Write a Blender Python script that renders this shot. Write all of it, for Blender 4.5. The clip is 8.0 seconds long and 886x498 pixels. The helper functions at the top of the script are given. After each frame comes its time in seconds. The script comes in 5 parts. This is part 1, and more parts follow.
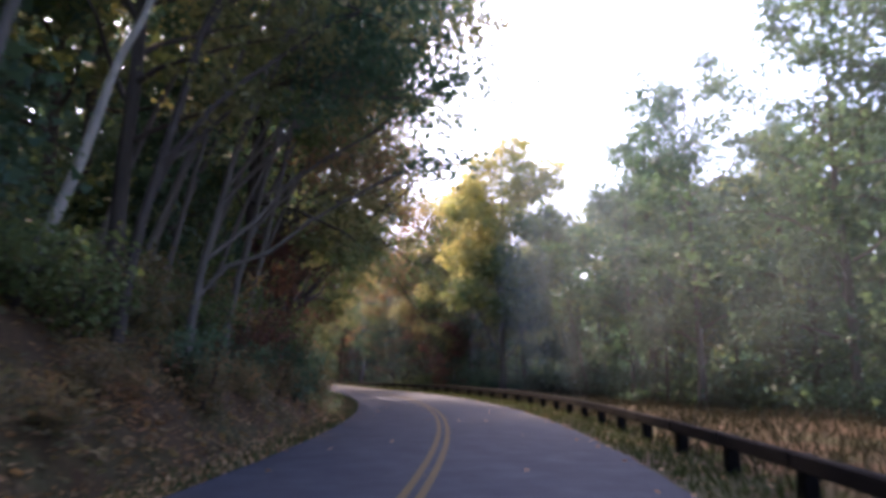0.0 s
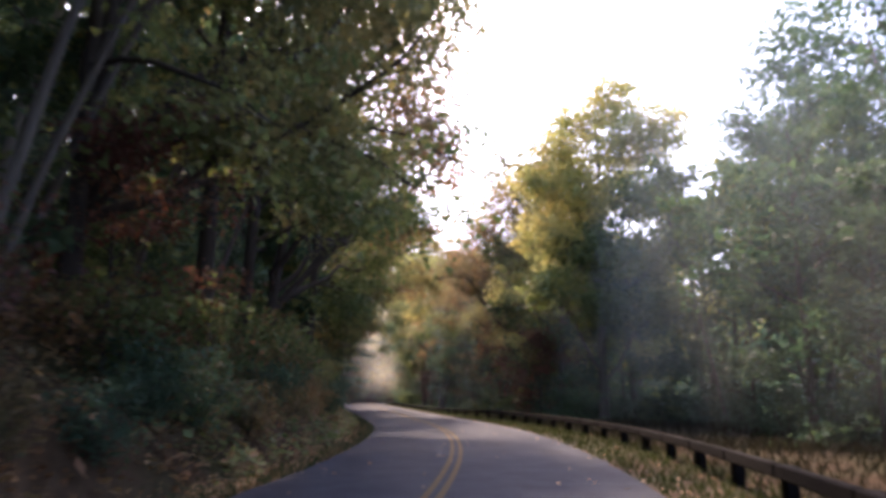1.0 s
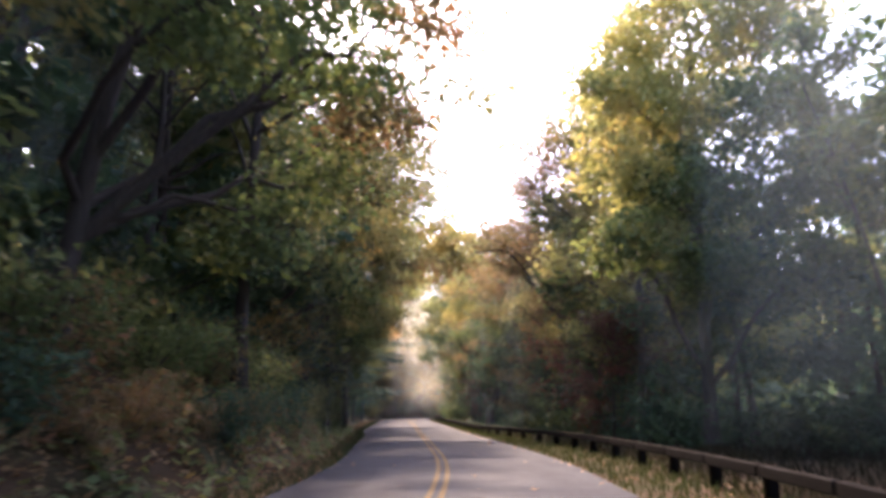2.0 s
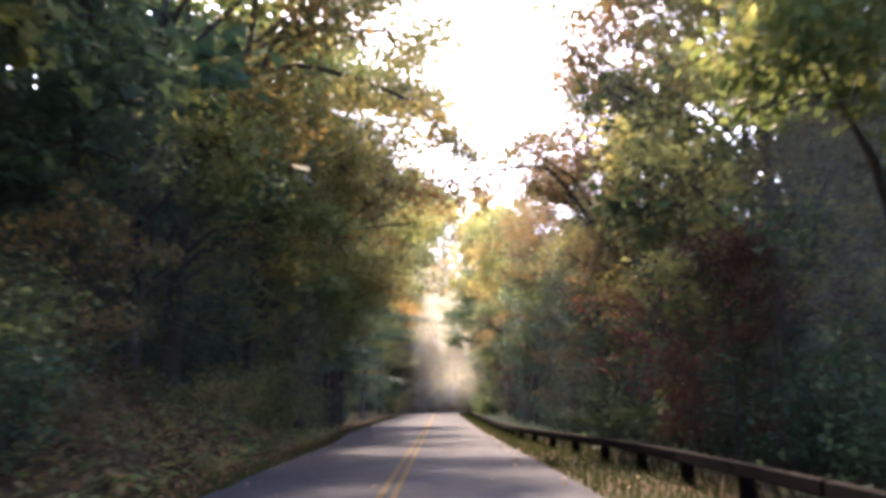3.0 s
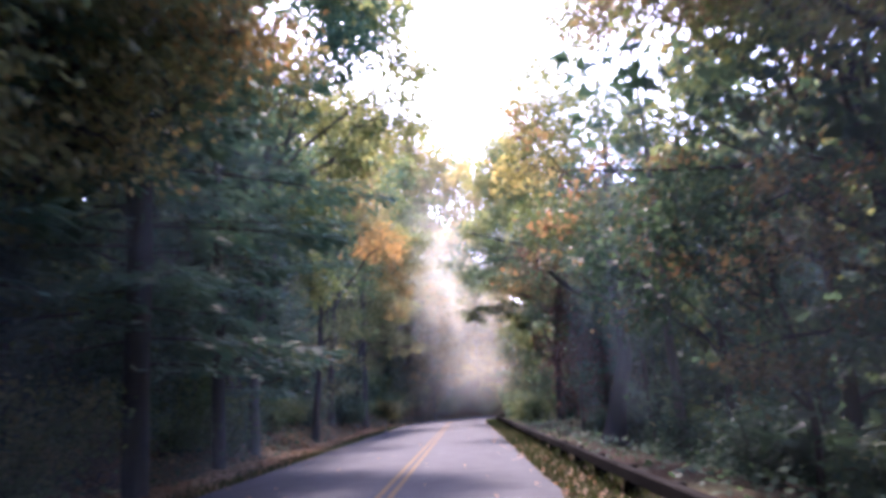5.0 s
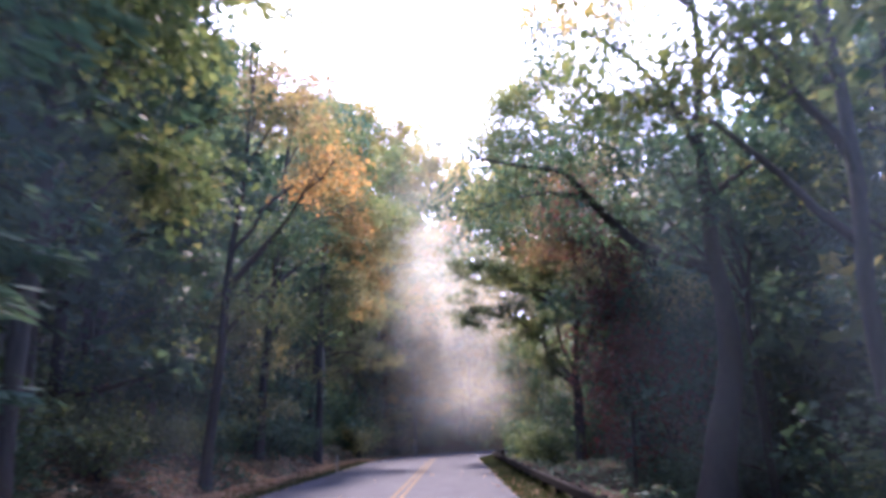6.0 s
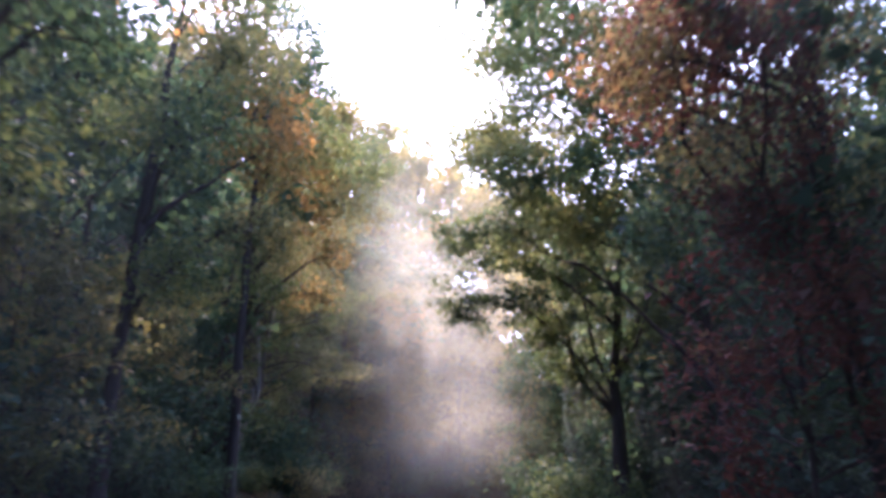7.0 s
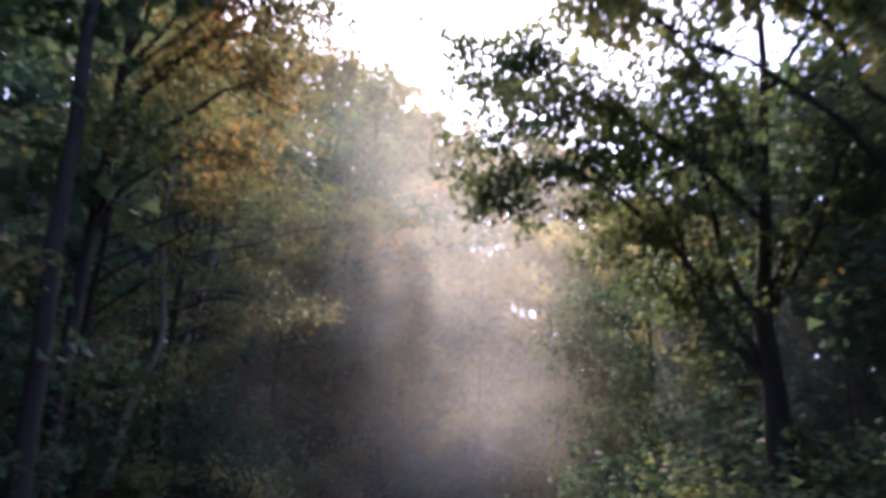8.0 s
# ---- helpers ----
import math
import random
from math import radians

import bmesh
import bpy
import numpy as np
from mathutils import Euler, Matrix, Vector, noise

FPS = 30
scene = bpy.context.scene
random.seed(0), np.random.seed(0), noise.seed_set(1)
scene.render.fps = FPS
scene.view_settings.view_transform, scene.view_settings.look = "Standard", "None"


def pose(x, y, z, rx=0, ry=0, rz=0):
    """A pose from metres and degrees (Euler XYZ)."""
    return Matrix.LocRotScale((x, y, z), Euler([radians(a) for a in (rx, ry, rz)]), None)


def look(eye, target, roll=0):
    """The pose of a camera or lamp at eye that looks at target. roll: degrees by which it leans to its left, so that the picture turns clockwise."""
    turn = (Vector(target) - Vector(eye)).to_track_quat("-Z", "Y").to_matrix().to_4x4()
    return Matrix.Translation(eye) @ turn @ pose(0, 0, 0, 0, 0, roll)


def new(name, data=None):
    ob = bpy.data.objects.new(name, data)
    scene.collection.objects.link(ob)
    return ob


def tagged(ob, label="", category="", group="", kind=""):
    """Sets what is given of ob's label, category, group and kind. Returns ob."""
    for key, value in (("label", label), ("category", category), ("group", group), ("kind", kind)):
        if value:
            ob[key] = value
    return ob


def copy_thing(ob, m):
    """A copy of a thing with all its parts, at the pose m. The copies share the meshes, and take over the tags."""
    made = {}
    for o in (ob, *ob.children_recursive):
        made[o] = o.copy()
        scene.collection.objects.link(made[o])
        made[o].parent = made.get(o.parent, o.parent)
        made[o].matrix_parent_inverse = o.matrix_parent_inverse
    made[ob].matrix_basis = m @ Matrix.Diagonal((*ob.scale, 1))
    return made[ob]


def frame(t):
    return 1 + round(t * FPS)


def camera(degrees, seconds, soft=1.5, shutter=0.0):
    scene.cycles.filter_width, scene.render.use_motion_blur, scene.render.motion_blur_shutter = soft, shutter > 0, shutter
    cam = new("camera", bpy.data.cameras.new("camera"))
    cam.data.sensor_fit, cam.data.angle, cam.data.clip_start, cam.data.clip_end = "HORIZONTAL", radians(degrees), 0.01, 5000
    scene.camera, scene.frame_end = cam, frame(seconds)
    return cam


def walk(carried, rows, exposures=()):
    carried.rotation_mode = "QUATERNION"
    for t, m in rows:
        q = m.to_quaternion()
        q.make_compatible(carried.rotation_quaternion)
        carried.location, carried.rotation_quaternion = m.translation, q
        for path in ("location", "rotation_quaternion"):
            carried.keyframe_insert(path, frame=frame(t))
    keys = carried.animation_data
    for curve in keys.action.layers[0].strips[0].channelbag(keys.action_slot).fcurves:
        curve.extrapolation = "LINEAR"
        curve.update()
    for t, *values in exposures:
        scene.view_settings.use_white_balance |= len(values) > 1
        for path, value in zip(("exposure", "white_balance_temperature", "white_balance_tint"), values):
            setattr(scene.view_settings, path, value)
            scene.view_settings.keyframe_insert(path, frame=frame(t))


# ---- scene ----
cam = camera(56.9, 8.0, soft=3.9, shutter=0.25)
# t, x, y, z, pitch, roll, yaw
PATH = [
    (0.0, -11.41, 0.00, 1.5, 8.60, 0.00, -14.60),
    (0.5, -8.28, 7.69, 1.5, 9.38, -0.10, -10.57),
    (1.0, -5.76, 15.47, 1.5, 10.13, -0.08, -7.33),
    (1.5, -3.74, 23.54, 1.5, 11.08, 0.35, -4.84),
    (2.25, -1.45, 35.60, 1.5, 11.00, 0.45, -2.10),
    (3.0, 0.00, 47.78, 1.5, 10.60, 0.63, -0.09),
    (3.5, 0.48, 55.86, 1.5, 11.51, 2.45, -0.06),
    (4.0, 0.55, 63.91, 1.5, 10.91, 3.00, 0.85),
    (4.5, 0.59, 72.20, 1.5, 10.51, 3.21, 1.91),
    (5.0, 0.59, 80.69, 1.5, 10.82, 3.26, 1.61),
    (6.5, 0.57, 105.65, 1.5, 14.20, 0.51, 0.25),
    (7.0, 0.56, 113.80, 1.5, 15.80, 0.40, -0.25),
    (7.5, 0.51, 122.15, 1.5, 17.45, 0.24, 0.25),
    (8.0, 0.64, 130.49, 1.5, 16.50, -0.41, 0.72),
]
walk(cam, [(t, pose(x, y, z, 90 + p, r, w)) for t, x, y, z, p, r, w in PATH],
     exposures=[(0.0, 2.68, 6350, 34), (0.8, 2.45, 6400, 32), (1.6, 2.7, 6550, 33), (3.0, 3.1, 6550, 28), (3.5, 3.12, 5600, 31), (4.0, 2.85, 5800, 32), (4.5, 2.7, 5750, 33), (5.0, 2.95, 5400, 42), (6.5, 2.66, 5300, 41), (7.0, 2.6, 5450, 40), (7.5, 2.25, 5450, 36), (8.0, 2.05, 5550, 37)])

# ---- sky and sun ----
SUN_AZ = 3.0       # degrees left of the straight road
SUN_EL = 43.0
world = bpy.data.worlds.new("sky")
scene.world = world
world.use_nodes = True
wn = world.node_tree
wn.nodes.clear()
sky = wn.nodes.new("ShaderNodeTexSky")
sky.sky_type = "NISHITA"
sky.sun_disc = False
sky.sun_elevation = radians(SUN_EL)
sky.sun_rotation = radians(-SUN_AZ)
sky.air_density, sky.dust_density, sky.ozone_density = 1.0, 1.8, 1.5
bg = wn.nodes.new("ShaderNodeBackground")
bg.inputs["Strength"].default_value = 0.15
wo = wn.nodes.new("ShaderNodeOutputWorld")
wn.links.new(sky.outputs[0], bg.inputs[0])
wn.links.new(bg.outputs[0], wo.inputs[0])

sun_data = bpy.data.lights.new("sun", "SUN")
sun_data.energy, sun_data.angle, sun_data.color = 1.9, radians(3.0), (1.0, 0.82, 0.56)   # softened by the mist
sun = new("sun", sun_data)
sd = Vector((-math.sin(radians(SUN_AZ)) * math.cos(radians(SUN_EL)),
             math.cos(radians(SUN_AZ)) * math.cos(radians(SUN_EL)), math.sin(radians(SUN_EL))))
sun.matrix_world = look(sd * 300, (0, 0, 0))


# ---- materials ----
def shader(name):
    m = bpy.data.materials.new(name)
    m.use_nodes = True
    t = m.node_tree
    t.nodes.clear()
    out = t.nodes.new("ShaderNodeOutputMaterial")
    return m, t, out


def ramp(t, fac, stops):
    r = t.nodes.new("ShaderNodeValToRGB")
    e = r.color_ramp.elements
    while len(e) < len(stops):
        e.new(0.5)
    for k, (p, c) in zip(e, stops):
        k.position, k.color = p, (*c, 1)
    t.links.new(fac, r.inputs[0])
    return r.outputs[0]


def noise_tex(t, scale, detail=4.0, rough=0.6, coord="Object", stretch=(1, 1, 1)):
    c = t.nodes.new("ShaderNodeTexCoord")
    mp = t.nodes.new("ShaderNodeMapping")
    mp.inputs["Scale"].default_value = stretch
    n = t.nodes.new("ShaderNodeTexNoise")
    n.inputs["Scale"].default_value = scale
    n.inputs["Detail"].default_value = detail
    n.inputs["Roughness"].default_value = rough
    t.links.new(c.outputs[coord], mp.inputs[0])
    t.links.new(mp.outputs[0], n.inputs["Vector"])
    return n.outputs["Fac"]


def mix_col(t, fac, a, b, mode="MIX"):
    m = t.nodes.new("ShaderNodeMix")
    m.data_type, m.blend_type = "RGBA", mode
    if isinstance(fac, (int, float)):
        m.inputs[0].default_value = fac
    else:
        t.links.new(fac, m.inputs[0])
    for s, v in ((6, a), (7, b)):
        if isinstance(v, tuple):
            m.inputs[s].default_value = (*v, 1)
        else:
            t.links.new(v, m.inputs[s])
    return m.outputs[2]


def bump(t, height, strength, distance):
    b = t.nodes.new("ShaderNodeBump")
    b.inputs["Strength"].default_value = strength
    b.inputs["Distance"].default_value = distance
    t.links.new(height, b.inputs["Height"])
    return b.outputs[0]


def principled(t, out, colour, rough=0.8, normal=None, spec=0.3):
    p = t.nodes.new("ShaderNodeBsdfPrincipled")
    t.links.new(colour, p.inputs["Base Color"])
    if isinstance(rough, (int, float)):
        p.inputs["Roughness"].default_value = rough
    else:
        t.links.new(rough, p.inputs["Roughness"])
    p.inputs["Specular IOR Level"].default_value = spec
    if normal is not None:
        t.links.new(normal, p.inputs["Normal"])
    t.links.new(p.outputs[0], out.inputs[0])
    return p


def leaf_material(name, cols, through_light=0.45):
    m, t, out = shader(name)
    g = t.nodes.new("ShaderNodeNewGeometry")
    o = t.nodes.new("ShaderNodeObjectInfo")
    n = noise_tex(t, 0.45, 3.0)
    a = t.nodes.new("ShaderNodeMath")
    a.operation = "MULTIPLY_ADD"
    t.links.new(g.outputs["Random Per Island"], a.inputs[0])
    a.inputs[1].default_value = 0.25
    s = t.nodes.new("ShaderNodeMath")
    s.operation = "MULTIPLY_ADD"
    t.links.new(n, s.inputs[0])
    s.inputs[1].default_value = 1.4
    s.inputs[2].default_value = -0.4
    t.links.new(s.outputs[0], a.inputs[2])
    b = t.nodes.new("ShaderNodeMath")
    b.operation = "MULTIPLY_ADD"
    t.links.new(o.outputs["Random"], b.inputs[0])
    b.inputs[1].default_value = 0.25
    t.links.new(a.outputs[0], b.inputs[2])
    k = len(cols)
    col = ramp(t, b.outputs[0], [((i + 0.5) / k, c) for i, c in enumerate(cols)])
    p = t.nodes.new("ShaderNodeBsdfPrincipled")
    t.links.new(col, p.inputs["Base Color"])
    p.inputs["Roughness"].default_value = 0.6
    p.inputs["Specular IOR Level"].default_value = 0.12
    tr = t.nodes.new("ShaderNodeBsdfTranslucent")
    bright = mix_col(t, 1.0, col, (1.5, 1.45, 1.0), "MULTIPLY")
    t.links.new(bright, tr.inputs[0])
    mx = t.nodes.new("ShaderNodeMixShader")
    mx.inputs[0].default_value = through_light
    t.links.new(p.outputs[0], mx.inputs[1])
    t.links.new(tr.outputs[0], mx.inputs[2])
    t.links.new(mx.outputs[0], out.inputs[0])
    return m


LEAF = {
    "green": leaf_material("leaf_green", [(0.053, 0.084, 0.043), (0.087, 0.129, 0.059), (0.147, 0.183, 0.078), (0.246, 0.230, 0.099)], 0.44),
    "dark": leaf_material("leaf_dark_green", [(0.035, 0.072, 0.052), (0.057, 0.104, 0.070), (0.087, 0.138, 0.081)], 0.42),
    "olive": leaf_material("leaf_olive", [(0.078, 0.094, 0.056), (0.133, 0.146, 0.077), (0.210, 0.200, 0.095), (0.315, 0.232, 0.113)], 0.46),
    "yellow": leaf_material("leaf_yellow", [(0.123, 0.131, 0.060), (0.240, 0.227, 0.097), (0.336, 0.285, 0.123), (0.361, 0.254, 0.120)], 0.60),
    "gold": leaf_material("leaf_gold", [(0.054, 0.069, 0.039), (0.108, 0.104, 0.053), (0.241, 0.160, 0.071), (0.414, 0.228, 0.089)], 0.58),
    "rust": leaf_material("leaf_rust", [(0.061, 0.073, 0.047), (0.106, 0.104, 0.060), (0.183, 0.129, 0.074), (0.268, 0.136, 0.077)], 0.48),
    "lime": leaf_material("leaf_lime", [(0.072, 0.103, 0.058), (0.127, 0.158, 0.078), (0.211, 0.232, 0.106), (0.316, 0.290, 0.131)], 0.58),
    "tulip": leaf_material("leaf_tulip", [(0.109, 0.140, 0.067), (0.199, 0.224, 0.098), (0.311, 0.306, 0.132), (0.404, 0.330, 0.151)], 0.56),
    "needle": leaf_material("hemlock_needles", [(0.048, 0.099, 0.078), (0.071, 0.137, 0.102), (0.113, 0.179, 0.119)], 0.38),
    "red": leaf_material("leaf_red", [(0.055, 0.050, 0.040), (0.100, 0.051, 0.045), (0.151, 0.060, 0.053), (0.119, 0.081, 0.055)], 0.48),
}


def bark_material(name, dark, light):
    m, t, out = shader(name)
    n1 = noise_tex(t, 3.0, 6.0, 0.7, stretch=(5, 5, 0.7))
    n2 = noise_tex(t, 1.1, 3.0)
    c = ramp(t, n1, [(0.3, dark), (0.7, light)])
    c = mix_col(t, n2, c, tuple(0.6 * v for v in light))
    principled(t, out, c, 0.9, bump(t, n1, 0.7, 0.03), 0.15)
    return m


BARK = {
    "grey": bark_material("grey_bark", (0.05, 0.045, 0.04), (0.17, 0.15, 0.13)),
    "dark": bark_material("dark_bark", (0.025, 0.022, 0.02), (0.09, 0.075, 0.065)),
    "pale": bark_material("pale_bark", (0.16, 0.14, 0.12), (0.42, 0.39, 0.34)),
}


def asphalt_material():
    m, t, out = shader("weathered_asphalt")
    fine = noise_tex(t, 90.0, 3.0, 0.8)
    mid = noise_tex(t, 1.3, 5.0, 0.65)
    along = noise_tex(t, 0.9, 4.0, 0.6, stretch=(1.6, 0.16, 1))
    c = ramp(t, fine, [(0.25, (0.0105, 0.0145, 0.0235)), (0.75, (0.0245, 0.032, 0.049))])
    c = mix_col(t, ramp(t, mid, [(0.35, (0, 0, 0)), (0.75, (0.55, 0.55, 0.55))]), c, (0.022, 0.024, 0.03))
    c = mix_col(t, ramp(t, along, [(0.4, (0, 0, 0)), (0.7, (0.5, 0.5, 0.5))]), c, (0.028, 0.034, 0.048))
    principled(t, out, c, ramp(t, mid, [(0.3, (0.72,) * 3), (0.7, (0.88,) * 3)]), bump(t, fine, 0.3, 0.006), 0.1)
    return m


def line_material():
    m, t, out = shader("worn_yellow_paint")
    n = noise_tex(t, 14.0, 5.0, 0.75)
    n2 = noise_tex(t, 1.7, 3.0)
    c = mix_col(t, ramp(t, n, [(0.42, (0, 0, 0)), (0.62, (0.75,) * 3)]), (0.135, 0.088, 0.024), (0.05, 0.043, 0.034))
    c = mix_col(t, ramp(t, n2, [(0.35, (0, 0, 0)), (0.8, (0.5,) * 3)]), c, (0.075, 0.058, 0.034))
    principled(t, out, c, 0.8, None, 0.08)
    return m


def ground_material():
    m, t, out = shader("forest_floor")
    big = noise_tex(t, 0.35, 4.0)
    mid = noise_tex(t, 2.2, 5.0, 0.7)
    fine = noise_tex(t, 16.0, 5.0, 0.75)
    litter = ramp(t, fine, [(0.25, (0.02, 0.013, 0.008)), (0.5, (0.066, 0.04, 0.022)), (0.75, (0.15, 0.088, 0.045))])
    moss = ramp(t, fine, [(0.3, (0.017, 0.025, 0.01)), (0.7, (0.06, 0.068, 0.025))])
    c = mix_col(t, ramp(t, big, [(0.45, (0, 0, 0)), (0.62, (0.85,) * 3)]), litter, moss)
    c = mix_col(t, ramp(t, mid, [(0.4, (0, 0, 0)), (0.7, (0.5,) * 3)]), c, (0.03, 0.022, 0.014))
    principled(t, out, c, 0.95, bump(t, fine, 0.8, 0.05), 0.1)
    return m


def wood_material(name, dark, light):
    m, t, out = shader(name)
    n = noise_tex(t, 2.5, 6.0, 0.7, stretch=(7, 0.7, 7))
    n2 = noise_tex(t, 0.8, 3.0)
    c = ramp(t, n, [(0.3, dark), (0.72, light)])
    c = mix_col(t, n2, c, tuple(0.5 * v for v in light))
    principled(t, out, c, 0.95, bump(t, n, 0.5, 0.01), 0.04)
    return m


ASPHALT, LINE, GROUND = asphalt_material(), line_material(), ground_material()
TIMBER = wood_material("weathered_timber", (0.006, 0.0055, 0.006), (0.015, 0.0135, 0.0135))


def blade_material(name, cols):
    m, t, out = shader(name)
    g = t.nodes.new("ShaderNodeNewGeometry")
    n = noise_tex(t, 0.7, 3.0)
    a = t.nodes.new("ShaderNodeMath")
    a.operation = "MULTIPLY_ADD"
    t.links.new(g.outputs["Random Per Island"], a.inputs[0])
    a.inputs[1].default_value = 0.5
    t.links.new(n, a.inputs[2])
    k = len(cols)
    c = ramp(t, a.outputs[0], [(0.25 + 0.8 * i / k, col) for i, col in enumerate(cols)])
    p = principled(t, out, c, 0.7, None, 0.2)
    tr = t.nodes.new("ShaderNodeBsdfTranslucent")
    t.links.new(c, tr.inputs[0])
    mx = t.nodes.new("ShaderNodeMixShader")
    mx.inputs[0].default_value = 0.3
    t.links.new(p.outputs[0], mx.inputs[1])
    t.links.new(tr.outputs[0], mx.inputs[2])
    t.links.new(mx.outputs[0], out.inputs[0])
    return m


GRASS = blade_material("verge_grass", [(0.02, 0.038, 0.011), (0.034, 0.055, 0.016), (0.056, 0.066, 0.022)])
# DRY_GRASS is far darker than dry blades: tree shade put into the colour
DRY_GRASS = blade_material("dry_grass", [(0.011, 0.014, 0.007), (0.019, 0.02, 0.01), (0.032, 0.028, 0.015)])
LITTER = blade_material("fallen_leaf", [(0.07, 0.032, 0.017), (0.15, 0.07, 0.03), (0.25, 0.125, 0.05), (0.36, 0.23, 0.12)])


# ---- plan: the road's middle line and the lie of the land ----
def middle(y):
    if y < 60:
        return -0.95 - 0.00332 * (60 - y) ** 2
    if y < 150:
        return -0.95
    if y < 185:
        return -0.95 + (y - 150) ** 2 / 80
    return -0.95 + 35 ** 2 / 80 + (y - 185) * 0.875


def slope(y):
    return (middle(y + 0.05) - middle(y - 0.05)) / 0.1


def place(u, y):
    """A point u metres to the right of the road's middle, square to it, at the station y."""
    s = slope(y)
    k = 1 / math.sqrt(1 + s * s)
    return middle(y) + u * k, y - u * s * k


def smooth(a, b, v):
    v = min(1, max(0, (v - a) / (b - a)))
    return v * v * (3 - 2 * v)


ROAD_HALF = 2.95


def road_edge(side, y):
    if side > 0:
        return 3.5 - 0.5 * smooth(55, 95, y)
    return 2.95 + 0.25 * smooth(55, 78, y) + 0.62 * smooth(78, 93, y)



def rail_side(y):
    return 4.6 + 0.9 * smooth(15, 45, y) - 1.55 * smooth(62, 86, y)


def land(u, y):
    """Height of the ground at the station y, u metres from the road's middle."""
    if -road_edge(-1, y) <= u <= road_edge(1, y):
        return 0.03 * (1 - min(1, (u / ROAD_HALF) ** 2))
    rough = 0.10 * noise.noise((u * 0.5, y * 0.5, 0)) + 0.35 * noise.noise((u * 0.12, y * 0.12, 3))
    if u > 0:
        d = u - road_edge(1, y)
        z = -0.03 - 0.03 * min(d, 3)
        flat = 9 - 6 * smooth(55, 85, y)
        e = max(0, d - flat)
        fall = 0.28 - 0.24 * smooth(125, 150, y)
        z -= fall * min(e, 60) + 0.1 * max(0, min(e - 60, 300))
        z += 0.5 * smooth(140, 168, y) * max(0, min(e - 16, 50))
        return z + rough * smooth(2.0, 6, d)
    d = -u - road_edge(-1, y)
    z = -0.04 - 0.04 * min(d, 1)
    verge = 0.9 + 1.2 * smooth(60, 95, y)
    steep = 0.85 - 0.40 * smooth(55, 95, y)
    e = max(0, d - verge)
    z += steep * min(e, 4) * smooth(0, 1.2, e) + (0.34 + 0.66 * smooth(145, 185, y)) * max(0, min(e - 4, 40)) + 0.05 * max(0, min(e - 44, 200))
    return z + rough * smooth(0.8, 4, d)


def foot(x, y):
    """The distance from the road's middle, and the station, of a point in the place."""
    v, u = y, 0.0
    for k in range(14):
        sl = slope(v)
        n = math.sqrt(1 + sl * sl)
        u = (x - middle(v)) * n
        v = y + u * sl / n
    return u, v


# ---- mesh helpers ----
def mesh_from(name, verts, faces, material, smooth_faces=False):
    me = bpy.data.meshes.new(name)
    me.from_pydata([tuple(v) for v in verts], [], faces)
    me.materials.append(material)
    if smooth_faces:
        me.polygons.foreach_set("use_smooth", [True] * len(me.polygons))
    me.update()
    return me


def quads_mesh(name, verts, material):
    """A mesh of loose faces from an array of shape (n, corners, 3)."""
    n, k = len(verts), len(verts[0])
    me = bpy.data.meshes.new(name)
    me.vertices.add(k * n)
    me.vertices.foreach_set("co", np.asarray(verts, dtype=np.float32).reshape(-1))
    me.loops.add(k * n)
    me.loops.foreach_set("vertex_index", np.arange(k * n, dtype=np.int32))
    me.polygons.add(n)
    me.polygons.foreach_set("loop_start", np.arange(0, k * n, k, dtype=np.int32))
    me.materials.append(material)
    me.update(calc_edges=True)
    me.validate()
    return me


def part(name, me, parent, label=""):
    ob = new(name, me)
    ob.parent = parent
    if label:
        tagged(ob, label)
    return ob


def tube(path, radii, sides, verts, faces):
    """Adds a tapered tube along the path to the lists."""
    base = len(verts)
    path = [Vector(p) for p in path]
    up = Vector((0.13, 0.31, 0.94))
    for i, p in enumerate(path):
        d = (path[min(i + 1, len(path) - 1)] - path[max(i - 1, 0)]).normalized()
        a = d.cross(up)
        if a.length < 1e-3:
            a = d.cross(Vector((1, 0, 0)))
        a.normalize()
        b = d.cross(a)
        for k in range(sides):
            w = 2 * math.pi * k / sides
            verts.append(p + (a * math.cos(w) + b * math.sin(w)) * radii[i])
    for i in range(len(path) - 1):
        for k in range(sides):
            q = base + i * sides
            faces.append((q + k, q + (k + 1) % sides, q + sides + (k + 1) % sides, q + sides + k))
    faces.append(tuple(base + (len(path) - 1) * sides + k for k in range(sides)))


def leaves(rng, centres, per, spread, size, droop=0.3, far=False):
    """Small folded leaves scattered round the centres, as an array of quads."""
    c = np.repeat(np.asarray(centres), per, axis=0)
    n = len(c)
    c = c + rng.normal(0, 1, (n, 3)) * np.array([spread, spread, spread * 0.45])
    along = rng.normal(0, 1, (n, 3))
    along[:, 2] = along[:, 2] * 0.5 - droop
    along /= np.linalg.norm(along, axis=1)[:, None]
    side = np.cross(along, rng.normal(0, 1, (n, 3)) * 0.6 + np.array([0, 0, 1.0]))
    side /= np.linalg.norm(side, axis=1)[:, None] + 1e-6
    up = np.cross(side, along)
    s = size * rng.uniform(0.6, 1.4, (n, 1))
    if far:
        return np.stack([c, c + along * s * 0.8 + side * s * 0.45, c + along * s * 0.95 - side * s * 0.35], axis=1)
    q = np.stack([c, c + along * s * 0.5 + side * s * 0.36 + up * s * 0.08,
                  c + along * s, c + along * s * 0.5 - side * s * 0.36 + up * s * 0.08], axis=1)
    return q


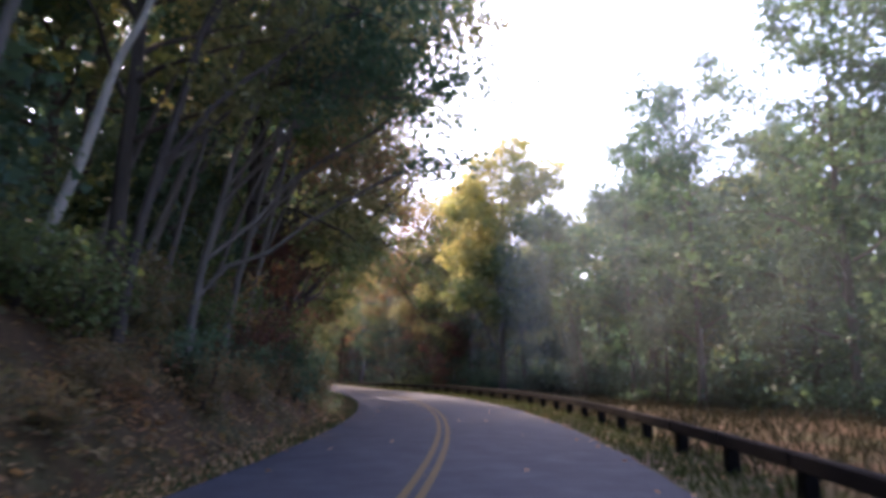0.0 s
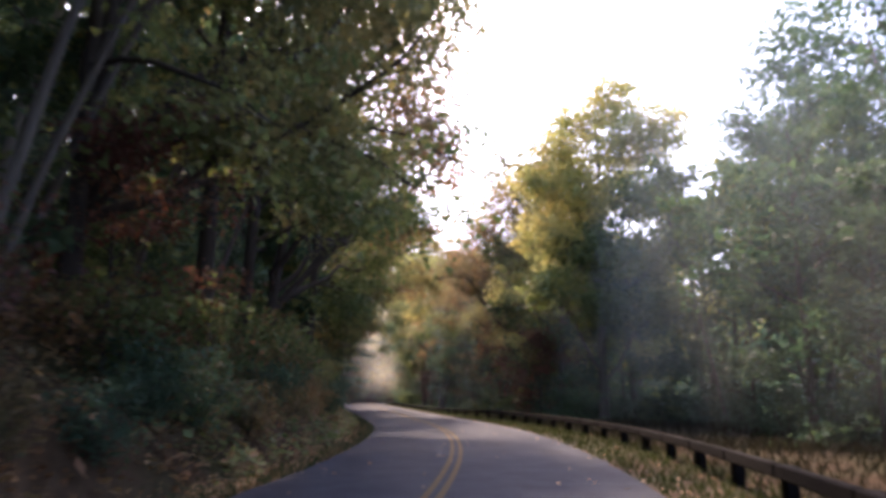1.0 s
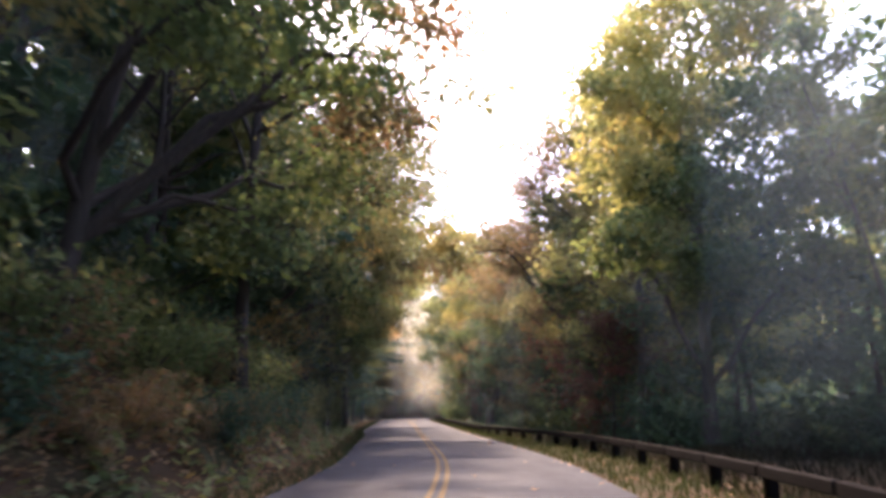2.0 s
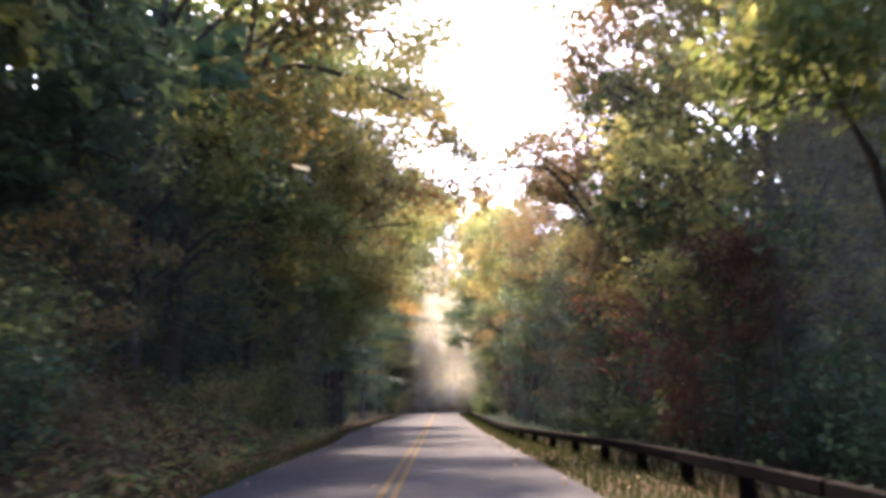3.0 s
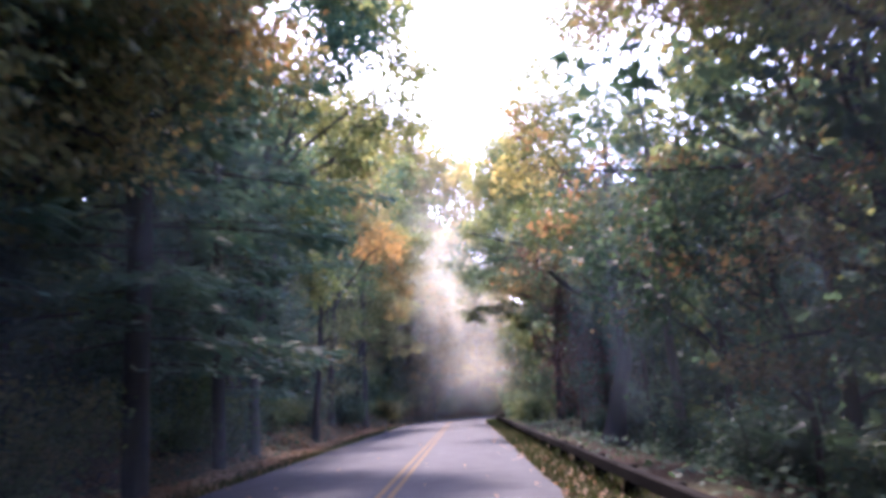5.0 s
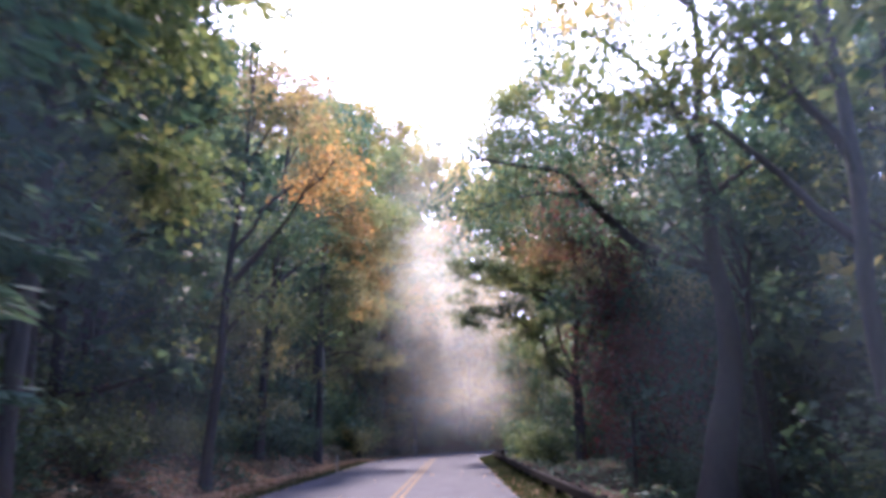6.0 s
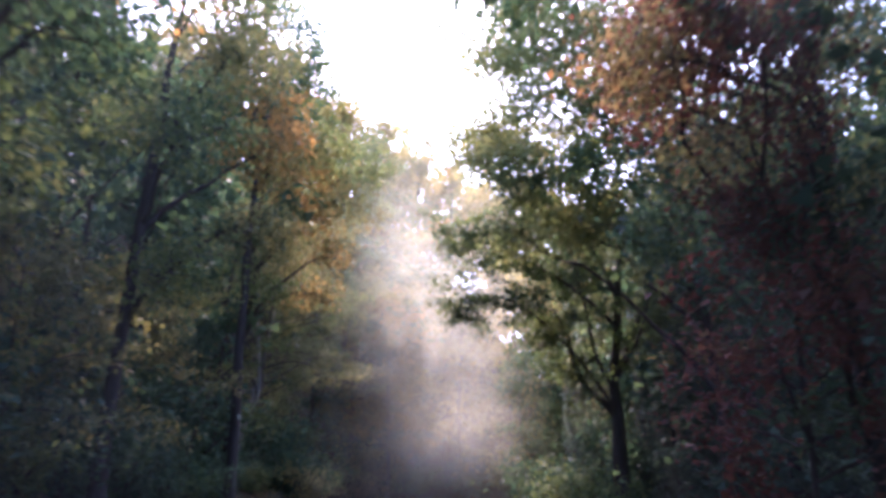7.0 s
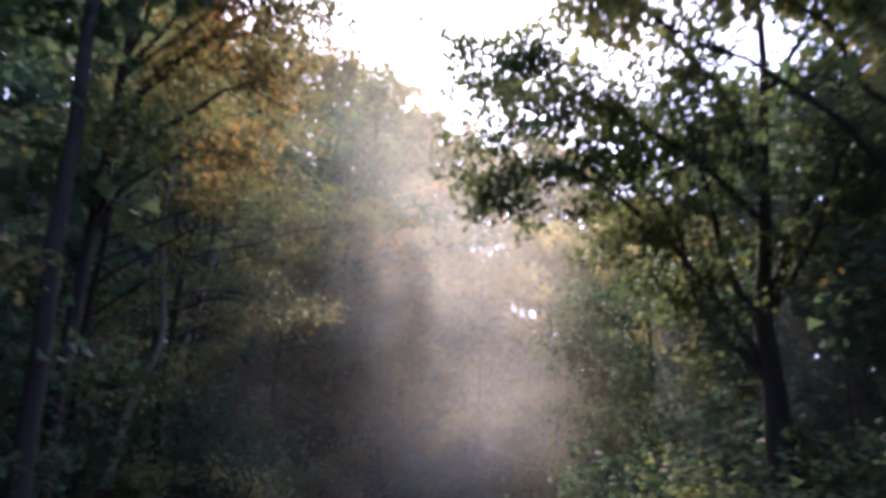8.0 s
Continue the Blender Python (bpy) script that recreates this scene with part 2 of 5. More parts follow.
# ---- kinds of trees ----
def broadleaf(name, seed, height, crown_base, reach, leaf, bark, count, size, lean=(0, 0), thick=None, limbs=13, label="", spread=0.5, droop=0.3, skew=(0, 0)):
    """A broad-leaved tree with a bent trunk, limbs, twigs and a crown of single leaves."""
    rng = np.random.default_rng(seed)
    thick = thick or height * 0.011
    n = 10
    bend = rng.normal(0, 0.035 * height / n, (n, 2)).cumsum(axis=0)
    trunk = []
    for i in range(n):
        f = i / (n - 1)
        trunk.append(Vector((lean[0] * f ** 1.3 * height + bend[i][0] * min(1, f * 3), lean[1] * f ** 1.3 * height + bend[i][1] * min(1, f * 3), f * height * 0.93 - (0.25 if i == 0 else 0))))
    radii = [thick * (1.5 if i == 0 else 1.0) * (1 - 0.9 * (i / (n - 1)) ** 1.1) + 0.012 for i in range(n)]
    tv, tf = [], []
    tube(trunk, radii, 9, tv, tf)
    bv, bf, ends = [], [], []
    for j in range(limbs):
        f = crown_base + (0.97 - crown_base) * (j + rng.uniform(0.1, 0.9)) / limbs
        i = min(n - 2, int(f * (n - 1)))
        w = f * (n - 1) - i
        p = trunk[i].lerp(trunk[i + 1], w)
        r0 = max(0.018, radii[i] * 0.55)
        az = j * 2.4 + rng.uniform(-0.5, 0.5)
        g = (f - crown_base) / (1 - crown_base)
        length = reach * (0.28 + 1.02 * math.sin(math.pi * min(1, 0.10 + g * 0.86))) * rng.uniform(0.75, 1.2)
        up = 0.25 + 0.75 * g + rng.uniform(-0.15, 0.2)
        d = Vector((math.cos(az) + skew[0], math.sin(az) + skew[1], up)).normalized()
        pts, q = [p], p.copy()
        for k in range(5):
            d = (d + Vector(rng.normal(0, 0.16, 3)) + Vector((0, 0, 0.06 - 0.10 * k * droop))).normalized()
            q = q + d * length / 5
            pts.append(q.copy())
        tube(pts, [r0 * (1 - 0.85 * k / 5) + 0.006 for k in range(6)], 4 if size < 0.2 else 3, bv, bf)
        for k in range(2, 6):
            for h in range((2 if k < 5 else 3) if size < 0.45 else 1):
                e = (d * 0.5 + Vector(rng.normal(0, 0.75, 3)) + Vector((0, 0, 0.15))).normalized()
                m = rng.uniform(0.16, 0.36) * length
                a = pts[k]
                mid = a + e * m * 0.5 + Vector((0, 0, 0.05 * m))
                tip = a + e * m + Vector((0, 0, -0.12 * m * droop))
                if size < 0.45:
                    tube([a, mid, tip], [0.018, 0.011, 0.005], 3, bv, bf)
                ends += [mid.lerp(tip, 0.3), tip]
    per = max(1, count // len(ends))
    far = size >= 0.15
    crown = leaves(rng, [tuple(e) for e in ends], per, spread, size, droop, far)
    heart = leaves(rng, [tuple(e) for e in ends[::2]], 6 if size < 0.4 else 1, spread * 0.8, size * 1.45, droop, far)
    tree = new(name)
    tagged(tree, label, "tree")
    part("trunk", mesh_from("trunk", tv, tf, BARK[bark], True), tree)
    part("branchwork", mesh_from("branchwork", bv, bf, BARK[bark], True), tree)
    part("crown", quads_mesh("crown", np.concatenate([crown, heart]), LEAF[leaf]), tree)
    return tree


def conifer(name, seed, height, reach, count, size, label=""):
    """A hemlock or pine: a straight trunk and flat drooping sprays in tiers."""
    rng = np.random.default_rng(seed)
    tv, tf, bv, bf, quads = [], [], [], [], []
    trunk = [Vector((0.02 * i * rng.normal(), 0.02 * i * rng.normal(), -0.25 + i * height / 9)) for i in range(10)]
    tube(trunk, [height * 0.011 * (1 - 0.93 * i / 9) + 0.01 for i in range(10)], 8, tv, tf)
    tiers = 46
    per = count // tiers
    for j in range(tiers):
        f = 0.12 + 0.87 * (j + rng.uniform(0, 0.7)) / tiers
        az = j * 2.4 + rng.uniform(-0.4, 0.4)
        length = reach * (1.05 - f) ** 0.75 * rng.uniform(0.65, 1.15)
        p = Vector((0, 0, f * height))
        d = Vector((math.cos(az), math.sin(az), 0.18 - 0.25 * (1 - f)))
        pts = [p + d * length * k / 4 + Vector((0, 0, -0.035 * length * (k / 4) ** 2 * 2)) for k in range(5)]
        tube(pts, [0.035 * (1 - 0.8 * k / 4) + 0.004 for k in range(5)], 4, bv, bf)
        s = np.array([-math.sin(az), math.cos(az), 0])
        w = rng.uniform(0.2, 1, per)
        base = np.array(p)[None] + np.array(d)[None] * (w * length)[:, None]
        base[:, 2] -= 0.07 * length * w ** 2
        off = rng.normal(0, 0.30, per) * length * (1.15 - w) + rng.normal(0, 0.12, per)
        c = base + s[None] * off[:, None]
        c[:, 2] += rng.normal(0, 0.07, per) - 0.06 * np.abs(off)
        al = np.array(d)[None] * rng.uniform(0.3, 1, (per, 1)) + s[None] * np.sign(off)[:, None] * rng.uniform(0.2, 1, (per, 1)) + rng.normal(0, 0.15, (per, 3))
        al[:, 2] -= 0.25
        al /= np.linalg.norm(al, axis=1)[:, None]
        si = np.cross(al, rng.normal(0, 0.35, (per, 3)) + np.array([0, 0, 1.0]))
        z = size * rng.uniform(0.6, 1.4, (per, 1))
        quads.append(np.stack([c, c + al * z * 0.6 + si * z * 0.16, c + al * z, c + al * z * 0.6 - si * z * 0.16], axis=1))
    tree = new(name)
    tagged(tree, label, "tree")
    part("trunk", mesh_from("trunk", tv, tf, BARK["dark"], True), tree)
    part("branchwork", mesh_from("branchwork", bv, bf, BARK["dark"], True), tree)
    part("crown", quads_mesh("crown", np.concatenate(quads), LEAF["needle"]), tree)
    return tree


def shrub(name, seed, height, reach, leaf, count, size, label="", small=False):
    """A bush of arching stems with leaves along them."""
    rng = np.random.default_rng(seed)
    bv, bf, ends = [], [], []
    for j in range(11):
        az = j * 2.4 + rng.uniform(-0.4, 0.4)
        out = reach * rng.uniform(0.4, 1.0)
        h = height * rng.uniform(0.45, 1.0)
        pts = []
        for k in range(5):
            f = k / 4
            pts.append(Vector((math.cos(az) * out * f ** 1.2 + rng.normal(0, 0.05), math.sin(az) * out * f ** 1.2 + rng.normal(0, 0.05), -0.1 + h * (1 - (1 - f) ** 1.6) * 1.0)))
        tube(pts, [0.025 * (1 - 0.8 * k / 4) + 0.004 for k in range(5)], 4, bv, bf)
        for k in range(1, 5):
            ends.append(tuple(pts[k]))
            ends.append(tuple(pts[k] + Vector(rng.normal(0, 0.22 * reach, 3)) * 0.6))
    bush = new(name)
    tagged(bush, label, "bush")
    part("stemwork", mesh_from("stemwork", bv, bf, BARK["dark"], True), bush)
    part("foliage", quads_mesh("foliage", leaves(rng, ends, max(1, count // len(ends)), 0.24 * reach, size, 0.35, small), LEAF[leaf]), bush)
    return bush


# ---- ground, road, lines ----
def build_ground():
    us = [-420, -250, -150, -95, -65, -48] + [-40 + 2 * k for k in range(10)] + [-20 + k for k in range(8)] + [-12 + 0.5 * k for k in range(15)]
    us += [-4.6, -4.2, -3.8, -3.4, -3.1, -2.95, -1.5, 0, 1.5, 2.95, 3.1, 3.5, 4, 4.5, 5, 5.5, 6, 7, 8, 9, 10, 11.5, 13, 15, 17, 20, 23, 27, 32, 40, 52, 70, 110, 180, 300, 420]
    ys = [-400, -220, -120, -70] + [-45 + 2.5 * k for k in range(100)] + [210, 225, 250, 290, 350, 450, 650]
    verts, faces = [], []
    for y in ys:
        yy = min(max(y, -45), 203)
        for u in us:
            x, py = place(u, yy)
            z = land(u, yy)
            if -2.9 < u < 2.9:
                z -= 0.03
            elif -3.3 < u < 3.6:
                z -= 0.012
            verts.append((x, py + (y - yy), z))
    n = len(us)
    for i in range(len(ys) - 1):
        for j in range(n - 1):
            a = i * n + j
            faces.append((a, a + 1, a + n + 1, a + n))
    tagged(new("ground", mesh_from("ground", verts, faces, GROUND, True)), "forest floor covered in brown leaf litter and moss", "ground", kind="structure")


def strip(name, left, right, material, lift, label, category, columns=1):
    verts, faces = [], []
    ys = [-45 + 1.25 * k for k in range(190)]
    for y in ys:
        for k in range(columns + 1):
            u = left(y) + (right(y) - left(y)) * k / columns
            x, py = place(u, y)
            verts.append((x, py, 0.03 * (1 - min(1, (u / ROAD_HALF) ** 2)) + lift))
    c = columns + 1
    for i in range(len(ys) - 1):
        for k in range(columns):
            a = i * c + k
            faces.append((a, a + 1, a + c + 1, a + c))
    return tagged(new(name, mesh_from(name, verts, faces, material, True)), label, category, kind="structure")


build_ground()


def ragged(side, seed):
    return lambda y: side * (road_edge(side, y) + 0.10 * noise.noise((y * 0.7, seed, 0)) + 0.05 * noise.noise((y * 2.3, seed, 4)))


strip("road", ragged(-1, 1), ragged(1, 7), ASPHALT, 0.006, "weathered blue-grey asphalt two-lane road", "road", 8)
strip("centre_line", lambda y: -0.10, lambda y: 0.01, LINE, 0.011, "worn yellow centre line painted on asphalt", "road marking")
strip("centre_line", lambda y: 0.12, lambda y: 0.23, LINE, 0.011, "worn yellow centre line painted on asphalt", "road marking")


# ---- guard rail ----
def box_mesh(name, sx, sy, sz, material, bevel=0.015):
    bm = bmesh.new()
    bmesh.ops.create_cube(bm, size=1.0, matrix=Matrix.Diagonal((sx, sy, sz, 1)))
    bmesh.ops.bevel(bm, geom=bm.edges[:], offset=bevel, segments=1, affect="EDGES")
    me = bpy.data.meshes.new(name)
    bm.to_mesh(me)
    bm.free()
    me.materials.append(material)
    return me


def build_rail():
    rail = tagged(new("guardrail"), "dark weathered timber guardrail on short square posts", "guardrail")
    post = box_mesh("post", 0.2, 0.24, 1.0, TIMBER)
    beam = box_mesh("beam", 0.15, 3.06, 0.2, TIMBER, 0.02)
    y = -7.0
    while y < 190:
        s = math.atan(slope(y))
        x, py = place(rail_side(y), y)
        z = land(rail_side(y), y)
        top = 0.64 - 0.16 * smooth(60, 92, y)
        p = part("post", post, rail)
        p.matrix_basis = pose(x + 0.16, py, z + top - 0.53, 0, 0, -math.degrees(s))
        y2 = y + 3.05 * math.cos(s)
        x2, py2 = place(rail_side(y2), y2)
        b = part("beam", beam, rail)
        w = math.degrees(math.atan2(-(x2 - x), py2 - py))
        lean = math.degrees(math.atan2(land(rail_side(y2), y2) - z, 3.05))
        b.matrix_basis = pose((x + x2) / 2, (py + py2) / 2, (z + land(rail_side(y2), y2)) / 2 + top - 0.1, lean, 0, w)
        y = y2


build_rail()

# ---- verges ----
def scatter(name, seed, count, material, where, make, label, category):
    """Loose small pieces strewn over the ground as one stuff object."""
    r = np.random.default_rng(seed)
    quads = []
    while len(quads) < count:
        u, y = where(r)
        x, py = place(u, y)
        quads.append(make(r, Vector((x, py, land(u, y)))))
    return tagged(new(name, quads_mesh(name, np.array(quads), material)), label, category, kind="stuff")


def blade(height, width):
    def make(r, p):
        a = r.uniform(0, 2 * math.pi)
        h = height * r.uniform(0.5, 1.3)
        s = Vector((math.cos(a), math.sin(a), 0)) * width * r.uniform(0.6, 1.3)
        tip = p + Vector((r.normal(0, 0.35) * h, r.normal(0, 0.35) * h, h))
        mid = p.lerp(tip, 0.55) + Vector((0, 0, 0.08 * h))
        return [tuple(p - s - Vector((0, 0, 0.02))), tuple(p + s - Vector((0, 0, 0.02))), tuple(mid + s * 0.7), tuple(tip)]
    return make


def flake(size):
    def make(r, p):
        a = r.uniform(0, 2 * math.pi)
        s = size * r.uniform(0.6, 1.5)
        d = Vector((math.cos(a), math.sin(a), r.normal(0, 0.25))) * s
        e = Vector((-math.sin(a), math.cos(a), r.normal(0, 0.25))) * s * 0.6
        p = p + Vector((0, 0, 0.022))
        return [tuple(p - d), tuple(p + e), tuple(p + d), tuple(p - e)]
    return make


def near_first(r, a, b):
    return a + (b - a) * r.uniform(0, 1) ** 0.9


def right_verge(r):
    y = r.uniform(2, 160)
    e = road_edge(1, y)
    return e + 0.05 + (rail_side(y) + 0.7 - e) * r.uniform(0, 1), y


def left_verge(r):
    y = r.uniform(0, 150)
    return -road_edge(-1, y) - abs(r.normal(0, 0.55)) - 0.02, y


def field(r):
    y = r.uniform(8, 85)
    return rail_side(y) + 0.2 + r.uniform(0, 8), y


def bank(r):
    y = r.uniform(0, 165)
    return -road_edge(-1, y) - 0.25 - abs(r.normal(0, 2.6)), y


def road_leaf(r):
    y = r.uniform(0, 150)
    if r.uniform() < 0.7:
        side = 1 if r.uniform() < 0.6 else -1
        return side * (road_edge(side, y) - abs(r.normal(0, 0.35)) + 0.1), y
    return r.uniform(-2.8, 2.8), y


scatter("verge_grass", 1, 20000, GRASS, right_verge, blade(0.15, 0.02), "short green verge grass beside the road", "grass")
scatter("verge_grass", 2, 10000, GRASS, left_verge, blade(0.14, 0.02), "short green and yellow verge grass", "grass")
scatter("dry_grass", 3, 15000, DRY_GRASS, field, blade(0.36, 0.018), "olive and brown grass behind the guardrail, shade put into its colour", "grass")
scatter("leaf_litter", 4, 26000, LITTER, bank, flake(0.075), "brown fallen leaves covering the bank", "fallen leaves")
def left_drift(r):
    y = r.uniform(3, 62)
    return -road_edge(-1, y) - 0.12 - abs(r.normal(0, 0.42)), y


scatter("leaf_litter", 21, 5200, LITTER, left_drift, flake(0.07), "reddish-brown fallen leaves drifted along the road's edge", "fallen leaves")


def bank_foot(r):
    y = r.uniform(76, 165)
    return -road_edge(-1, y) - 0.5 - abs(r.normal(0, 2.2)), y


def sunny_verge(r):
    y = r.uniform(78, 140)
    return road_edge(1, y) + 0.1 + (rail_side(y) - road_edge(1, y)) * r.uniform(0, 1), y


scatter("leaf_litter", 22, 18000, LITTER, bank_foot, flake(0.095), "brown fallen leaves thick at the foot of the bank", "fallen leaves")
scatter("leaf_litter", 23, 1800, LITTER, sunny_verge, flake(0.065), "tan fallen leaves under the guardrail", "fallen leaves")
scatter("leaf_litter", 5, 1300, LITTER, right_verge, flake(0.06), "brown fallen leaves in the verge grass", "fallen leaves")
scatter("leaf_litter", 6, 500, LITTER, road_leaf, flake(0.05), "scattered pale fallen leaves on the asphalt", "fallen leaves")

def sprig(size, height):
    def make(r, p):
        p = p + Vector((0, 0, height * r.uniform(0.05, 1) ** 1.6))
        a = r.uniform(0, 2 * math.pi)
        k = size * r.uniform(0.6, 1.5)
        d = Vector((math.cos(a), math.sin(a), r.normal(-0.15, 0.35))) * k
        e = Vector((-math.sin(a), math.cos(a), r.normal(0, 0.35))) * k * 0.36
        return [tuple(p), tuple(p + d * 0.5 + e), tuple(p + d), tuple(p + d * 0.5 - e)]
    return make


def undergrowth(low, high, y0, y1):
    def where(r):
        while True:
            y = r.uniform(y0, y1)
            u = road_edge(-1, y) + low + (high - low) * r.uniform(0, 1) ** 0.8
            if noise.noise((u * 0.55, y * 0.55, 9)) + 0.45 > r.uniform(0, 0.9):
                return -u, y
    return where


def right_undergrowth(r):
    y = r.uniform(60, 165)
    return rail_side(y) + 0.6 + 7 * r.uniform(0, 1), y


scatter("undergrowth", 7, 15000, LEAF["rust"], undergrowth(0.9, 6.0, 0, 70), sprig(0.16, 0.55), "low brown and olive leafy undergrowth on the bank", "undergrowth")
scatter("undergrowth", 8, 9000, LEAF["green"], undergrowth(0.7, 5.5, 30, 95), sprig(0.19, 0.5), "low broad-leaved green undergrowth on the bank", "undergrowth")
scatter("undergrowth", 9, 9000, LEAF["dark"], undergrowth(2.0, 7.5, 70, 165), sprig(0.17, 0.55), "low dark green undergrowth among the trees", "undergrowth")
scatter("undergrowth", 10, 5200, LEAF["dark"], right_undergrowth, sprig(0.15, 0.5), "low dark undergrowth behind the guardrail", "undergrowth")

# ---- the woods ----
TOWARDS = (0.75, 0)     # crowns reach out over the road, along their own x
OAK = broadleaf("oak_tree", 11, 20, 0.16, 4.8, "dark", "grey", 8800, 0.23, limbs=16, spread=0.42, label="tall oak with dark green leaves")
OAK2 = broadleaf("oak_tree", 12, 19, 0.18, 4.4, "olive", "grey", 8800, 0.23, limbs=16, spread=0.42, label="tall oak with olive brown autumn leaves")
EDGE = broadleaf("oak_tree", 21, 20, 0.22, 6.2, "green", "dark", 9500, 0.18, limbs=18, spread=0.42, skew=TOWARDS, lean=(0.05, 0), droop=0.6, label="oak with green leaves leaning over the road")
EDGE2 = broadleaf("oak_tree", 22, 20, 0.22, 6.2, "olive", "dark", 9500, 0.18, limbs=18, spread=0.42, skew=TOWARDS, lean=(0.05, 0), droop=0.6, label="oak with olive autumn leaves leaning over the road")
EDGE4 = broadleaf("maple_tree", 24, 17, 0.24, 5.4, "rust", "dark", 12500, 0.15, limbs=17, spread=0.34, skew=TOWARDS, lean=(0.04, 0), droop=0.5, label="maple with rusty brown leaves reaching over the road")
DEEP = broadleaf("forest_tree", 25, 17, 0.06, 4.2, "dark", "dark", 2500, 0.5, limbs=13, spread=0.6, label="dark green tree deep in the woods")
DEEP2 = broadleaf("forest_tree", 26, 19, 0.10, 4.4, "green", "dark", 2500, 0.5, limbs=13, spread=0.6, label="green forest tree deep in the woods")
TULIP = broadleaf("tulip_tree", 13, 22, 0.2, 5.0, "tulip", "grey", 11000, 0.26, limbs=22, spread=0.5, label="tall tulip tree with yellow-green autumn leaves")
FAR_TREE = broadleaf("hillside_tree", 28, 18, 0.12, 4.2, "yellow", "dark", 2300, 0.46, limbs=13, spread=0.6, label="yellow autumn tree on the far hillside")
FAR_TREE2 = broadleaf("hillside_tree", 29, 18, 0.12, 4.2, "gold", "dark", 2300, 0.46, limbs=13, spread=0.6, label="orange autumn tree on the far hillside")
FAR_TREE3 = broadleaf("hillside_tree", 30, 19, 0.12, 4.4, "olive", "dark", 2300, 0.46, limbs=13, spread=0.6, label="olive brown tree on the far hillside")
MAPLE = broadleaf("maple_tree", 14, 15, 0.2, 3.6, "gold", "grey", 4500, 0.26, spread=0.42, label="maple tree with orange and gold leaves")
HEMLOCK = conifer("hemlock_tree", 16, 22, 5.5, 13000, 0.32, label="dark green hemlock with drooping tiered branches")
SLIM = broadleaf("slender_tree", 17, 16, 0.55, 2.8, "olive", "pale", 2200, 0.28, lean=(0.26, 0), thick=0.12, limbs=10, spread=0.42, label="slender pale-barked tree leaning towards the road")
SLIM2 = broadleaf("slender_tree", 18, 15, 0.5, 2.8, "green", "grey", 2200, 0.28, lean=(0.22, 0), thick=0.10, limbs=10, spread=0.42, label="slender grey-barked tree leaning towards the road")
DOGWOOD = broadleaf("dogwood_tree", 19, 6.5, 0.15, 2.6, "red", "dark", 4200, 0.15, thick=0.06, spread=0.34, label="small dogwood with dark red autumn leaves")
UNDER = broadleaf("understorey_tree", 20, 8, 0.1, 3.0, "dark", "dark", 2400, 0.2, thick=0.07, droop=0.6, spread=0.34, label="small understorey tree with dark green leaves")
UNDER2 = broadleaf("understorey_tree", 27, 8, 0.1, 3.0, "olive", "dark", 2400, 0.2, thick=0.07, droop=0.6, spread=0.34, label="small understorey tree with olive and tan leaves")
RHODO = shrub("rhododendron_bush", 31, 2.6, 1.7, "dark", 1300, 0.19, label="dark green rhododendron bush on the bank", small=True)
BUSH = shrub("bush", 32, 2.2, 1.5, "green", 1400, 0.145, label="leafy green bush at the edge of the woods", small=True)
BUSH2 = shrub("bush", 33, 1.8, 1.4, "rust", 1250, 0.135, label="straggling bush with olive and brown leaves", small=True)
RED_BUSH = shrub("bush", 34, 2.4, 1.6, "red", 1600, 0.12, label="bush with dark red autumn leaves")
YELLOW_BUSH = shrub("bush", 36, 2.2, 1.6, "yellow", 1300, 0.14, label="bush with pale yellow autumn leaves")
LEANER = broadleaf("slender_tree", 51, 15, 0.62, 2.6, "olive", "grey", 2400, 0.2, lean=(0.42, 0.05), thick=0.085, limbs=11, spread=0.4, label="slender grey stem leaning far out over the bank")
USED = set()


def plant(kind, u, y, scale=1.0, turn=0.0, group="", tall=1.0):
    """Sets a tree or bush on the ground at u metres from the road's middle."""
    if kind is OAK and 9 < u < 15 and 35 < y < 60:
        scale *= 0.86 if y < 42 else 0.66       # lower trees beside the clearing
    x, py = place(u, y)
    m = pose(x, py, land(u, y) - 0.02, 0, 0, turn)
    if kind in USED:
        ob = copy_thing(kind, m)
    else:
        ob = kind
        ob.matrix_basis = m
        USED.add(kind)
    ob.scale = (scale, scale, scale * tall)
    if group:
        tagged(ob, group=group)
    return ob


